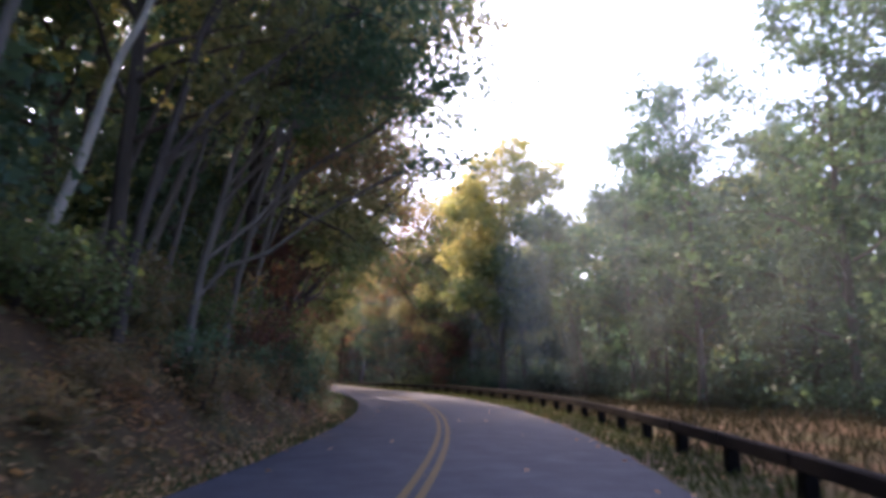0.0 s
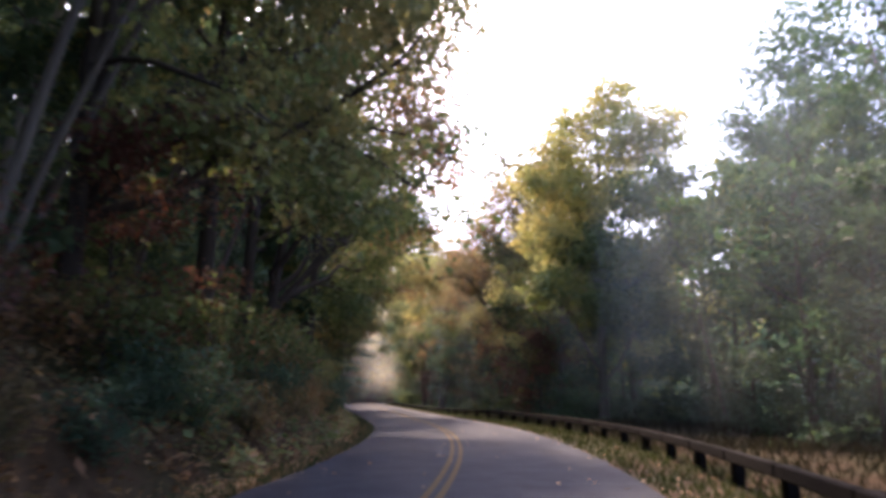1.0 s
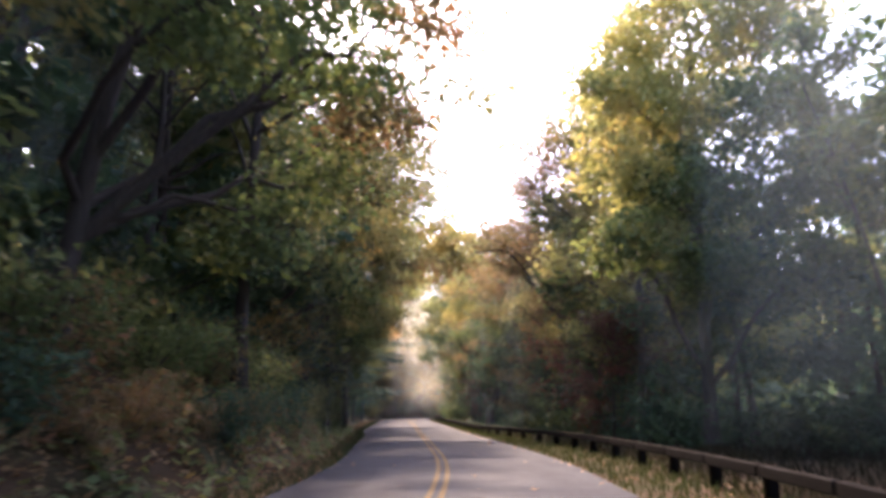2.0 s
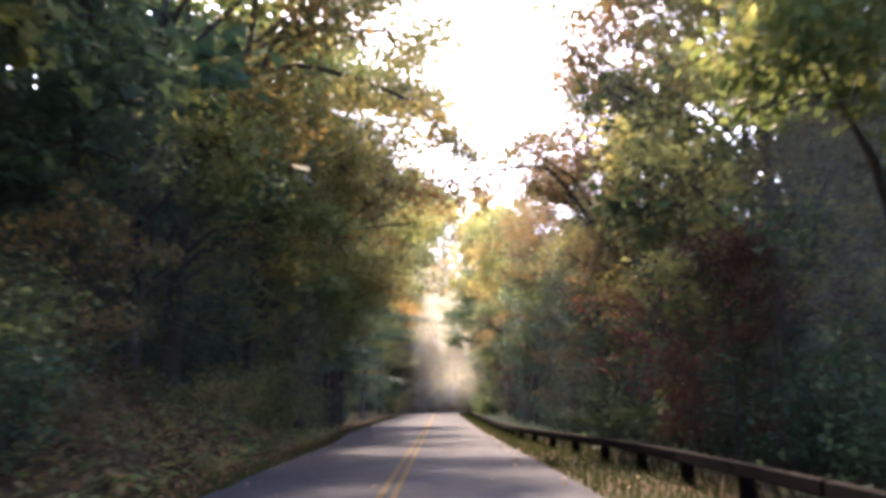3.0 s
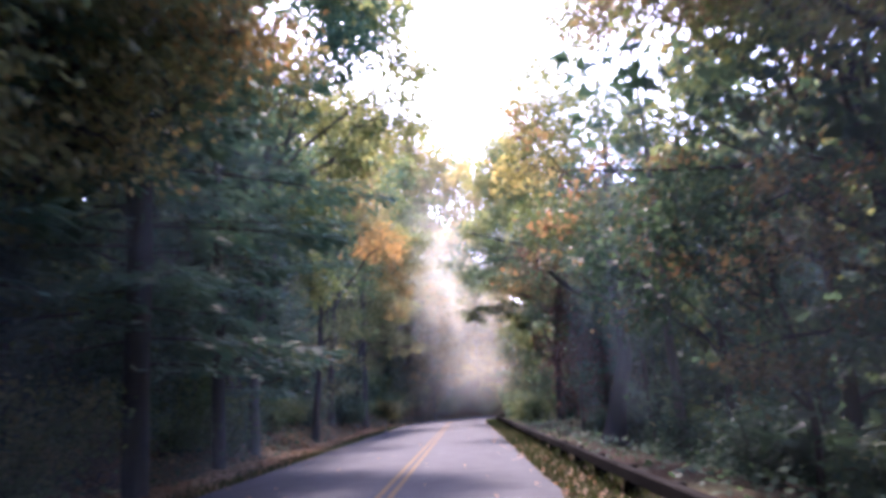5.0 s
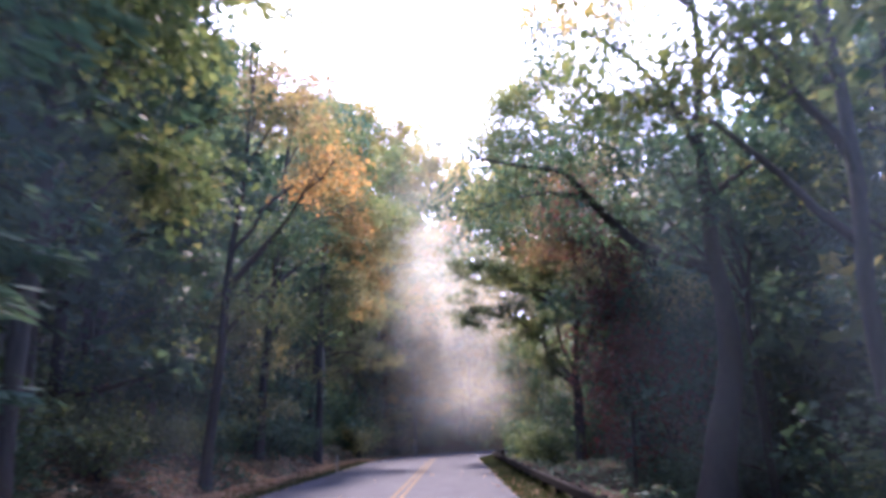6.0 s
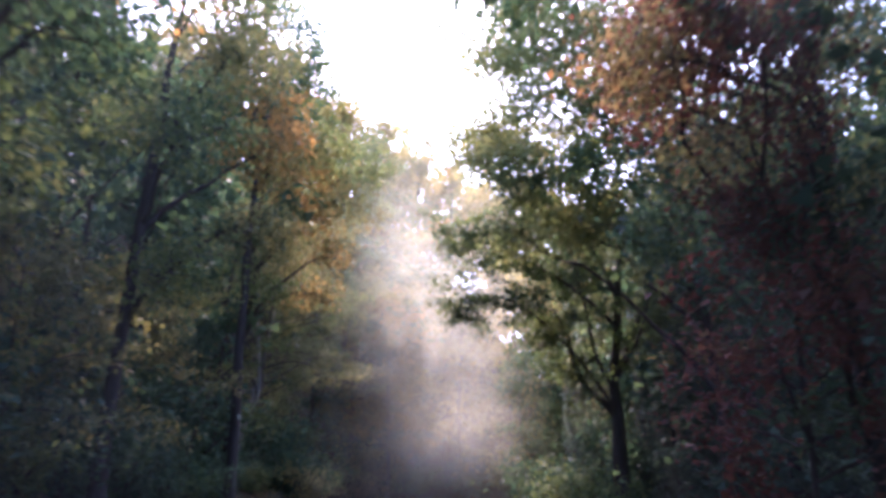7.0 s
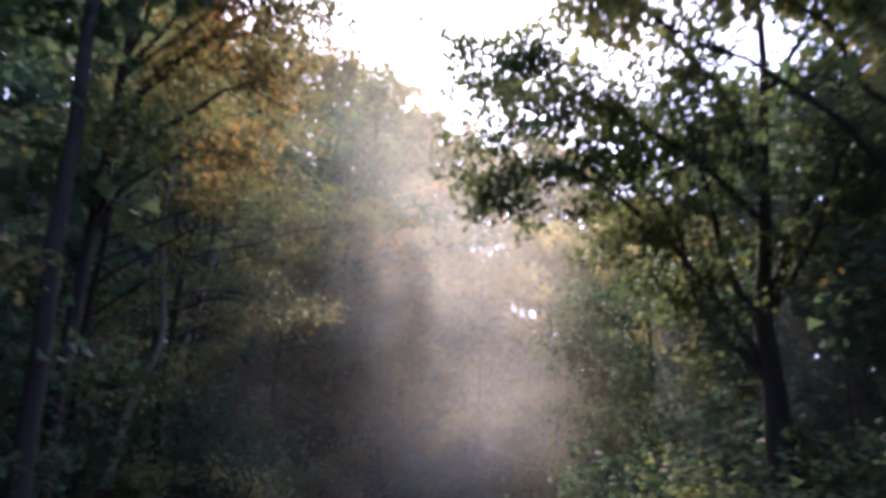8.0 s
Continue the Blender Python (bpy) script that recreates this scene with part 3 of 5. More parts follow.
def shaped_tree(name, seed, base, trunk, girth, limbs, leaf, bark, count, size, label):
    """A tree whose trunk and limbs have a shape of their own: trunk and limbs as points in the place, limbs as (points, thickness, twigs)."""
    r = np.random.default_rng(seed)
    o = Vector(base)
    tree = new(name)
    tree.location = o
    tagged(tree, label, "tree")

    def smooth_path(points, n=4):
        p = [Vector(q) - o for q in points]
        out = []
        for i in range(len(p) - 1):
            a, b, c, d = p[max(i - 1, 0)], p[i], p[i + 1], p[min(i + 2, len(p) - 1)]
            for k in range(n):
                t = k / n
                out.append(0.5 * ((2 * b) + (c - a) * t + (2 * a - 5 * b + 4 * c - d) * t * t + (3 * b - a - 3 * c + d) * t ** 3))
        return out + [p[-1]]

    tv, tf = [], []
    path = smooth_path(trunk)
    n = len(path)
    tube(path, [(girth[0] + (girth[1] - girth[0]) * (i / (n - 1)) ** 0.8) * (1 + 0.5 * max(0, 1 - i / 2.5)) for i in range(n)], 12, tv, tf)
    part("trunk", mesh_from("trunk", tv, tf, BARK[bark], True), tree)
    ends, wv, wf = [], [], []
    for points, thick, twigs in limbs:
        lv, lf = [], []
        path = smooth_path(points)
        n = len(path)
        tube(path, [thick * (1 - 0.8 * i / (n - 1)) + 0.008 for i in range(n)], 8, lv, lf)
        for k in range(twigs):
            i = n - 1 - int((n - 1) * 0.75 * r.uniform(0, 1) ** 1.3)
            d = (path[i] - path[max(0, i - 2)]).normalized()
            q, pts = path[i].copy(), [path[i]]
            e = (d * 0.5 + Vector(r.normal(0, 0.7, 3))).normalized()
            m = r.uniform(0.8, 2.0)
            for h in range(3):
                e = (e + Vector(r.normal(0, 0.25, 3)) + Vector((0, 0, -0.12))).normalized()
                q = q + e * m / 3
                pts.append(q.copy())
            tube(pts, [0.022, 0.015, 0.01, 0.004], 4, wv, wf)
            ends += [tuple(pts[2]), tuple(pts[3])]
        part("limb", mesh_from("limb", lv, lf, BARK[bark], True), tree)
    if ends:
        tagged(part("twigwork", mesh_from("twigwork", wv, wf, BARK[bark], True), tree), kind="stuff")
        part("crown", quads_mesh("crown", leaves(r, ends, max(1, count // len(ends)), 0.34, size, 0.5), LEAF[leaf]), tree)
    return tree


rng = random.Random(5)
LEFT, RIGHT, FAR = "trees on the bank", "trees beyond the guardrail", "trees on the far hillside"
SHRUBS = "bushes along the bank"


def row(side, y0, y1, step, near, depth, kinds, group, turn, wobble, low=0.85, high=1.1, tall=1.0):
    y = y0
    while y < y1:
        plant(rng.choice(kinds), side * (near + rng.uniform(0, depth)), y + rng.uniform(-1, 1), rng.uniform(low, high), turn + rng.uniform(-wobble, wobble), group, tall)
        y += step * rng.uniform(0.8, 1.2)


# the bank: bushes, trees at the edge, and the woods behind
row(-1, -2, 62, 1.8, 4.7, 0.7, [BUSH2, BUSH2, RHODO], SHRUBS, 0, 180, 0.42, 0.66)
row(-1, 0, 62, 2.2, 5.9, 1.2, [BUSH2, BUSH, BUSH2], SHRUBS, 0, 180, 0.8, 1.15)
row(-1, 60, 165, 2.3, 7.0, 2.0, [RHODO, BUSH, BUSH, RHODO], SHRUBS, 0, 180, 0.7, 1.05)
row(-1, 0, 165, 4.2, 8.5, 3.0, [RHODO, BUSH], SHRUBS, 0, 180, 1.2, 1.7)
row(-1, 6, 45, 5.2, 6.3, 1.0, [EDGE2, EDGE, EDGE2, SLIM2], LEFT, 0, 30)
plant(EDGE2, -6.2, 57.5, 1.05, -8, LEFT)
row(-1, 60, 82, 4.6, 8.2, 1.2, [DEEP, DEEP2, UNDER], LEFT, 0, 180)
row(-1, 82, 96, 4.4, 8.4, 1.2, [DEEP, DEEP2, UNDER2], LEFT, 0, 180)
row(-1, 114, 146, 4.6, 8.6, 1.4, [OAK, OAK, UNDER2], LEFT, 0, 180, 0.75, 0.9)
row(-1, 153, 159, 5.0, 8.6, 1.0, [EDGE, EDGE2], LEFT, 0, 30, 0.68, 0.76)
row(-1, 161, 176, 5.0, 11.0, 1.4, [EDGE, EDGE2], LEFT, 0, 30, 0.65, 0.75)
row(-1, 0, 178, 4.8, 10.5, 3.0, [SLIM, SLIM2, DEEP2, DEEP], LEFT, 0, 40)
row(-1, 2, 185, 6.4, 15, 5.0, [DEEP, DEEP2, DEEP], LEFT, 0, 180)
row(-1, 2, 190, 7.5, 22, 8.0, [DEEP, DEEP2], LEFT, 0, 180, 1.0, 1.25)
# beyond the guard rail
row(1, 22, 62, 4.4, 13.4, 2.0, [RHODO], SHRUBS, 0, 180, 0.6, 1.0)
row(1, 66, 80, 5.4, 11.0, 1.6, [DEEP2, UNDER], RIGHT, 180, 180)
row(1, 84, 110, 6.0, 11.2, 1.6, [DEEP, DEEP2, DEEP], RIGHT, 180, 30)
plant(EDGE4, 10.8, 97.5, 1.0, 180, RIGHT)
row(1, 165, 176, 5.4, 10.5, 1.5, [OAK2, EDGE], RIGHT, 180, 30)
row(1, 62, 138, 5.0, 8.6, 2.0, [RHODO], SHRUBS, 0, 180, 0.6, 0.95)
row(1, 143, 168, 4.0, 5.6, 1.2, [RHODO, RHODO, BUSH], SHRUBS, 0, 180, 0.8, 1.2)
row(1, 66, 136, 5.0, 10.5, 3.0, [UNDER, RHODO, UNDER, RHODO], SHRUBS, 0, 180, 0.8, 1.1)
row(1, 20, 180, 4.6, 15.0, 3.0, [RHODO, UNDER, RHODO], SHRUBS, 0, 180, 1.1, 1.7)
row(1, 20, 50, 4.6, 13.0, 3.0, [OAK, OAK, OAK, UNDER], RIGHT, 180, 60)
row(1, 52, 138, 6.0, 14.5, 4.0, [DEEP2, DEEP, SLIM2], RIGHT, 180, 60)
row(1, 146, 180, 5.6, 14.5, 4.0, [OAK2, DEEP, SLIM2], RIGHT, 180, 60)
row(1, 18, 190, 6.4, 19, 8.0, [DEEP, DEEP2], RIGHT, 180, 180, 0.95, 1.15)


# the hillside that closes the view
def station(x, y):
    """The distance from the road's middle, and the station, of a point in the place."""
    best = min((100 + 0.5 * k for k in range(320)), key=lambda v: (middle(v) - x) ** 2 + (v - y) ** 2)
    u = math.hypot(middle(best) - x, best - y)
    return (u if x > middle(best) + slope(best) * (y - best) else -u), best


for k in range(70):
    x, y = rng.uniform(-36, 48), 176 + 62 * rng.uniform(0, 1) ** 1.2
    u, v = station(x, y)
    if abs(u) < 6.5 or (y < 193 and -15 < x < 12):
        continue
    plant(rng.choice([FAR_TREE, FAR_TREE2, FAR_TREE3, FAR_TREE]), u, v, rng.uniform(0.85, 1.15), rng.uniform(0, 360), FAR)
for k in range(40):
    plant(rng.choice([FAR_TREE3, DEEP2, DEEP, FAR_TREE]), rng.uniform(15, 50), rng.uniform(138, 182), rng.uniform(0.8, 1.1), rng.uniform(0, 360), RIGHT)
plant(MAPLE, -7.5, 172, 0.9, 30, FAR)
plant(MAPLE, -6.0, 167, 0.7, 130, FAR)
for u, y, s, w in ((-6.3, 100, 1.05, 0), (-6.2, 106.5, 0.92, 70), (-7.2, 93.5, 0.95, 140), (-10.5, 97, 1.1, 250)):
    plant(HEMLOCK, u, y, s, w, LEFT)
plant(YELLOW_BUSH, -5.9, 72.3, 0.62, 0, SHRUBS)
for k in range(30):
    plant(rng.choice([FAR_TREE, FAR_TREE, FAR_TREE3, FAR_TREE3]), -rng.uniform(8, 32), rng.uniform(193, 232), rng.uniform(1.1, 1.4), rng.uniform(0, 360), FAR)
for u, y, kind, s in ((-6.5, 158, YELLOW_BUSH, 1.1), (-7.5, 161, BUSH, 1.4), (-6.4, 165, BUSH2, 1.3), (-8.5, 168, YELLOW_BUSH, 1.3), (-7.0, 171, BUSH, 1.4), (-9.5, 175, RHODO, 1.6), (-6.5, 177, RHODO, 1.4), (-7.5, 182, BUSH, 1.6), (-11, 170, RHODO, 1.5)):
    plant(kind, u, y, s, 47 * y, SHRUBS)
plant(RED_BUSH, -5.6, 24, 0.9, 0, SHRUBS)
plant(DOGWOOD, -6.2, 30, 0.7, 80, LEFT)
plant(DOGWOOD, 8.2, 129, 1.1, 0, RIGHT)
plant(DEEP2, 13.0, 117, 1.0, 190, RIGHT)
plant(DEEP, 13.5, 124, 1.0, 165, RIGHT)
plant(TULIP, *foot(9.4, 71), 0.9, 40, RIGHT)
plant(TULIP, *foot(14, 68.5), 0.92, 160, RIGHT)
for u, y in ((9.5, 157), (11.5, 160), (13, 155), (10, 165), (14, 163), (12, 170)):
    plant(RHODO, u, y, 1.6, 31 * y, SHRUBS)
for u, y, kind, s in ((12.5, 156, UNDER, 1.2), (14.5, 160, UNDER, 1.3), (11.5, 163, UNDER, 1.1), (20, 168, DEEP2, 1.0), (15.5, 169, UNDER, 1.3), (10.5, 172, UNDER, 1.1), (13.5, 149, RHODO, 1.6)):
    plant(kind, u, y, s, 61 * y, RIGHT)
for k in range(9):
    plant((DEEP, DEEP2, OAK2)[k % 3], -7.0 - 2.5 * (k % 2), -3 - 4.5 * k, 1.05, 57 * k, LEFT)
    plant((DEEP2, DEEP, OAK2)[k % 3], 9.5 + 2.5 * (k % 2), -5 - 4.5 * k, 1.05, 83 * k, RIGHT)
for k in range(6):
    plant((DEEP, DEEP2)[k % 2], 17.5 + 2 * (k % 2), 8 - 5.5 * k, 1.0, 71 * k, RIGHT)
for k in range(7):
    plant((DEEP, DEEP2)[k % 2], -9 + 3 * k, -45 - 2 * (k % 2), 1.1, 91 * k, LEFT)
for k in range(12):
    plant((DEEP, DEEP2)[k % 2], -9.4 - 1.6 * (k % 2), 58 + 6.2 * k, 1.0, 113 * k, LEFT)
for x, y, kind, s in ((15.2, 194, UNDER, 1.3), (16.6, 198, UNDER, 1.4), (18.2, 203, UNDER, 1.4), (17.4, 206, HEMLOCK, 0.8), (14.2, 199, UNDER, 1.3)):
    plant(kind, *station(x, y), s, 29 * y, FAR)
plant(EDGE2, -6.3, 90, 0.95, 0, LEFT)
plant(HEMLOCK, -5.6, 98.5, 1.22, 30, LEFT)
plant(DEEP, -12.8, 34, 1.0, 70, LEFT)
plant(UNDER, -9.5, 28, 1.2, 20, LEFT)
for u, y, k, w in ((-7.6, 19.5, 1.0, 12), (-8.4, 22.0, 1.1, -4), (-7.1, 23.6, 0.9, 8), (-8.0, 25.6, 1.0, 3), (-6.9, 27.4, 0.95, -6), (-7.8, 29.6, 1.05, 6), (-7.2, 32.6, 0.9, 14), (-9.2, 20.4, 1.1, 2), (-9.4, 26.4, 1.1, 10), (-8.6, 36, 1.0, 0), (-7.6, 39.5, 0.95, 9)):
    plant(LEANER, u, y, k, w, LEFT)
for u, y, kind, s in ((-8, 192, DEEP, 0.9), (-9, 198, RHODO, 2.2), (-12, 204, DEEP, 1.0), (-10, 210, DEEP, 1.0), (-14, 196, DEEP2, 1.0), (-7, 203, RHODO, 2.0), (-6.5, 196, RHODO, 1.8)):
    plant(kind, u, y, s, 37 * y, FAR)
for kind, u, y, k in ((BUSH, -6.0, 94.6, 0.62), (YELLOW_BUSH, -6.6, 96.4, 0.5), (BUSH2, -6.9, 99.5, 0.75), (RHODO, -7.6, 102.5, 0.8), (BUSH, -7.2, 106, 0.7), (RHODO, -6.9, 110, 0.7)):
    plant(kind, u, y, k, 37 * y, SHRUBS)

LIME_BUSH = shrub("bush", 38, 2.0, 1.6, "lime", 1400, 0.15, label="spreading bush with light yellow-green leaves")
for u, y, s, w in ((-6.0, 58.5, 0.8, 0), (-6.3, 61.0, 0.9, 90), (-6.4, 76.5, 0.95, 40), (-6.5, 79.6, 0.9, 160), (-7.0, 82.4, 1.1, 220), (-7.0, 86.0, 1.0, 300), (-7.3, 88.8, 1.15, 80), (-7.1, 92.0, 0.95, 130), (-7.1, 95.5, 0.9, 10), (-7.2, 98.5, 0.9, 200)):
    plant(LIME_BUSH, u, y, s, w, SHRUBS)
ORANGE_TREE = broadleaf("understorey_tree", 39, 5.5, 0.3, 2.2, "gold", "dark", 1500, 0.16, thick=0.05, droop=0.6, spread=0.3, label="thin understorey tree with orange leaves")
plant(ORANGE_TREE, -5.9, 62.9, 0.66, 0, LEFT)
plant(DOGWOOD, 8.8, 70, 0.9, 50, RIGHT)
plant(DOGWOOD, 9.9, 77, 1.0, 150, RIGHT)

for k in range(18):
    plant((FAR_TREE, FAR_TREE3, DEEP2, FAR_TREE)[k % 4], -8.0 - 3.2 * (k % 3), 178 + 2.2 * k, 0.9 + 0.06 * (k % 5), 77 * k, FAR)
for x, y, k in ((15.5, 167, 1.1), (14, 175, 1.2), (17, 172, 1.2), (22, 169, 1.2)):
    plant(DEEP2, *foot(x, y), k, 53 * x, RIGHT)
# trees whose boughs hang over the road
def canopy(name, seed, base, height, girth, boughs, leaf, bark, label, group, size=0.2, density=1.3, lean=0.3):
    """A tree built up from its boughs, each (x, y, z, radius, and a leaf colour where it differs): a trunk, a limb to every bough, twigs and sprays of leaves."""
    r = np.random.default_rng(seed)
    z0 = land(*foot(*base))
    o = Vector((base[0], base[1], z0))
    mid = sum((Vector(b[:3]) for b in boughs), Vector()) / len(boughs) - o
    tree = new(name)
    tree.location = o
    tagged(tree, label, "tree", group)
    n = 11
    bend = r.normal(0, 0.1, (n, 2)).cumsum(axis=0)
    trunk = []
    for i in range(n):
        f = i / (n - 1)
        k = lean * f ** 1.4
        trunk.append(Vector((mid.x * k + bend[i][0] * min(1, 2 * f), mid.y * k + bend[i][1] * min(1, 2 * f), -0.4 + f * (height + 0.4))))
    radii = [girth * (1.35 if i == 0 else 1.0) * (1 - 0.85 * i / (n - 1)) + 0.015 for i in range(n)]
    tv, tf, wv, wf = [], [], [], []
    tube(trunk, radii, 10, tv, tf)
    part("trunk", mesh_from("trunk", tv, tf, BARK[bark], True), tree)
    centres = {}
    for bx, by, bz, rad, *tint in boughs:
        c = Vector((bx, by, bz)) - o
        far = math.hypot(c.x, c.y)
        h = max(0.14 * height, min(c.z - 0.75 * far, 0.94 * height))
        f = h / height * (n - 1)
        i = min(n - 2, int(f))
        a = trunk[i].lerp(trunk[i + 1], f - i)
        span = (c - a).length
        lift = Vector((0, 0, 0.10 * span)) + Vector(r.normal(0, 0.07 * span, 3))
        pts = [a.lerp(c, t) + lift * 4 * t * (1 - t) + Vector(r.normal(0, 0.02 * span, 3)) * (0 < t < 1) for t in (0, 0.17, 0.34, 0.5, 0.67, 0.84, 1.0)]
        thick = min(radii[i] * 0.6, 0.045 + 0.012 * span)
        lv, lf = [], []
        tube(pts, [thick * (1 - 0.8 * k / 6) + 0.008 for k in range(7)], 6, lv, lf)
        part("limb", mesh_from("limb", lv, lf, BARK[bark], True), tree)
        for k in range(int(5 + 2 * rad)):
            d = Vector(r.normal(0, 1, 3)).normalized() * rad * r.uniform(0.6, 0.95)
            d.z *= 0.7
            p = pts[int(r.integers(4, 7))]
            q = c + d
            m = p.lerp(q, 0.55) + Vector(r.normal(0, 0.08 * rad, 3))
            tube([p, m, q + Vector((0, 0, -0.12 * rad))], [0.024, 0.015, 0.005], 3, wv, wf)
        for k in range(int(density * 11 * rad * rad) + 6):
            d = Vector(r.normal(0, 1, 3)).normalized() * rad * r.uniform(0, 1) ** 0.42
            d.z = 0.78 * d.z - 0.10 * math.hypot(d.x, d.y)
            centres.setdefault(tint[0] if tint else leaf, []).append(tuple(c + d))
    tagged(part("twigwork", mesh_from("twigwork", wv, wf, BARK[bark], True), tree), kind="stuff")
    for tint, points in centres.items():
        part("crown", quads_mesh("crown", leaves(r, points, 18, 0.36, size, 0.5), LEAF[tint]), tree)
    return tree


canopy("overhanging_oak", 61, (-13.6, 17.2), 14, 0.11, [(-8.2, 18, 10, 1.9), (-9.6, 18.5, 12.3, 2.1), (-7.6, 19.2, 13.5, 2.1), (-9.4, 18.6, 8.4, 1.4)],
       "dark", "dark", "slender dark green oak leaning out over the road", LEFT, 0.17, 1.6, 0.85)
canopy("overhanging_oak", 84, (-12.4, 20.6), 12.5, 0.1, [(-6.6, 20, 8.6, 1.4), (-5.1, 21.4, 10, 1.4), (-6.3, 20.4, 11.8, 1.8), (-6.3, 19.8, 6.9, 0.9), (-8.0, 20.6, 9.6, 1.5)],
       "dark", "grey", "slender oak leaning over the road with dark boughs", LEFT, 0.17, 1.6, 0.8)
canopy("slender_oak", 85, (-11.6, 23.6), 13, 0.1, [(-7.8, 24.5, 10.5, 1.6), (-6.6, 25.4, 12, 1.7), (-8.4, 24, 8, 1.4), (-7.2, 26, 8.6, 1.3)],
       "rust", "grey", "slender oak leaning from the bank with brown leaves", LEFT, 0.17, 1.3, 0.85)
canopy("overhanging_oak", 62, (-11.0, 32.0), 17, 0.2, [(-4.0, 32.8, 9.6, 1.2), (-5.1, 33.3, 11, 1.6, "olive"), (-6.2, 33, 9, 1.9), (-6.8, 33.2, 12.8, 2.2), (-6.2, 34.2, 15, 2.2), (-7.6, 32, 7.3, 1.8), (-8.2, 33, 14.8, 2.2), (-5.8, 34.5, 7.4, 1.4)],
       "olive", "dark", "olive-leaved oak with boughs hanging over the road", LEFT, 0.19, 2.0, 0.6)
canopy("overhanging_maple", 63, (-8.4, 46.5), 18, 0.22, [(-2.6, 45, 11, 1.5), (-1.4, 51.3, 11.3, 1.5), (-2.5, 49.5, 13, 2.0), (-3.2, 46.5, 14, 2.2), (-3.7, 49, 9.6, 1.9, "green"), (-3.6, 47, 16.8, 2.2), (-2.8, 51.6, 9, 1.5), (-4.4, 52, 7.2, 1.6, "green"), (-5.4, 47.5, 11.5, 2.2, "green"), (-5, 44.5, 8.6, 1.8, "green"), (-5.2, 49.5, 5.6, 1.5, "green"), (-5.6, 44, 13.8, 2.2, "green")],
       "rust", "dark", "maple with rusty orange boughs hanging over the road", LEFT, 0.19, 1.9, 0.5)
canopy("overhanging_oak", 64, (-8.4, 70), 18, 0.22, [(-3.6, 68, 11.8, 1.7, "gold"), (-0.6, 72.6, 13.2, 1.4, "olive"), (-1.2, 73.6, 15.4, 1.6, "olive"), (-2.2, 71.5, 17.2, 1.9, "olive"), (-3.3, 71, 14.8, 2.2, "olive"), (-4.6, 69, 9.4, 1.9, "gold"), (-4.6, 72.5, 7.4, 1.6), (-5.4, 67, 13.5, 2.2), (-5.2, 66, 7.4, 1.7), (-4.6, 70, 17.2, 2.2)],
       "green", "dark", "green oak with boughs hanging over the road", LEFT, 0.18, 2.0)
canopy("overhanging_oak", 65, (-8.0, 81.5), 18, 0.24, [(-0.7, 79.7, 9.8, 1.3, "rust"), (-2.6, 76.6, 9.3, 1.4, "rust"), (-2.9, 80, 11.6, 1.9), (-4.2, 78, 13.8, 2.2, "green"), (-4.6, 80.5, 8.4, 1.9, "green"), (-3.2, 83, 12.8, 1.9), (0.2, 84, 15, 1.4, "lime"), (-0.5, 83, 17.6, 1.7), (-1.4, 79.5, 14.4, 1.6), (-2.0, 84.3, 15.8, 2.0), (-1.2, 86.8, 10.1, 1.3, "lime"), (-3.2, 86.5, 8.2, 1.6), (-4.2, 84.5, 17.6, 2.2), (-5.2, 83.5, 6.2, 1.6, "green"), (-5.4, 77.5, 6.8, 1.5, "green")],
       "olive", "dark", "tall oak with olive and brown boughs hanging over the road", LEFT, 0.18, 2.1)
canopy("overhanging_maple", 66, (-8.2, 94.5), 18, 0.2, [(-5.2, 89.8, 7.8, 1.5, "lime"), (-4.8, 91, 10.4, 1.9, "gold"), (-3.9, 92.5, 8.6, 1.3, "olive"), (-2.8, 94, 10.2, 1.2, "gold"), (-1.0, 98.8, 12.2, 1.3, "lime"), (-0.9, 99, 14.1, 1.5, "lime"), (-2.9, 97, 12.2, 1.7, "lime"), (-3, 98.6, 15.8, 2.1, "lime"), (-4.6, 94, 13, 2.1), (-3.6, 97.6, 9.2, 1.4, "olive"), (-5, 92.5, 15.4, 2.1, "olive"), (-6.2, 91.5, 5.4, 1.4, "olive")],
       "gold", "dark", "maple with olive and gold boughs hanging over the road", LEFT, 0.18, 1.9)
canopy("understorey_maple", 87, (-8.6, 94.2), 9, 0.1, [(-3.9, 93, 6.9, 1.1), (-2.7, 93, 7.7, 1.0, "gold"), (-4.9, 93, 6, 1.1), (-6.1, 93, 7.1, 1.3), (-5, 94, 8.4, 1.4, "lime"), (-3.6, 94.5, 8.6, 1.2), (-6.8, 92.5, 5.2, 1.1, "lime")],
       "olive", "dark", "small maple with olive and yellowing boughs over the verge", LEFT, 0.14, 1.9, 0.5)
canopy("overhanging_tulip_tree", 67, (-7.6, 112.5), 20, 0.2, [(-1.7, 111.8, 13, 1.5), (-1.2, 112.2, 15.2, 1.6), (-3.1, 112, 11.3, 1.7), (-2.7, 112.4, 17.4, 2.0), (-4.4, 113, 14, 2.1), (-4.8, 111, 9.4, 1.7, "green"), (-4.6, 112.6, 19.4, 2.0), (-5.4, 113.5, 7, 1.6, "green"), (-2.6, 110, 16.6, 1.7), (-3.2, 106.5, 13.6, 1.6, "dark"), (-3.1, 108, 16.8, 1.8, "dark"), (-1.7, 112, 18, 1.5)],
       "lime", "grey", "tulip tree with light yellow-green boughs over the road", LEFT, 0.2, 2.3)
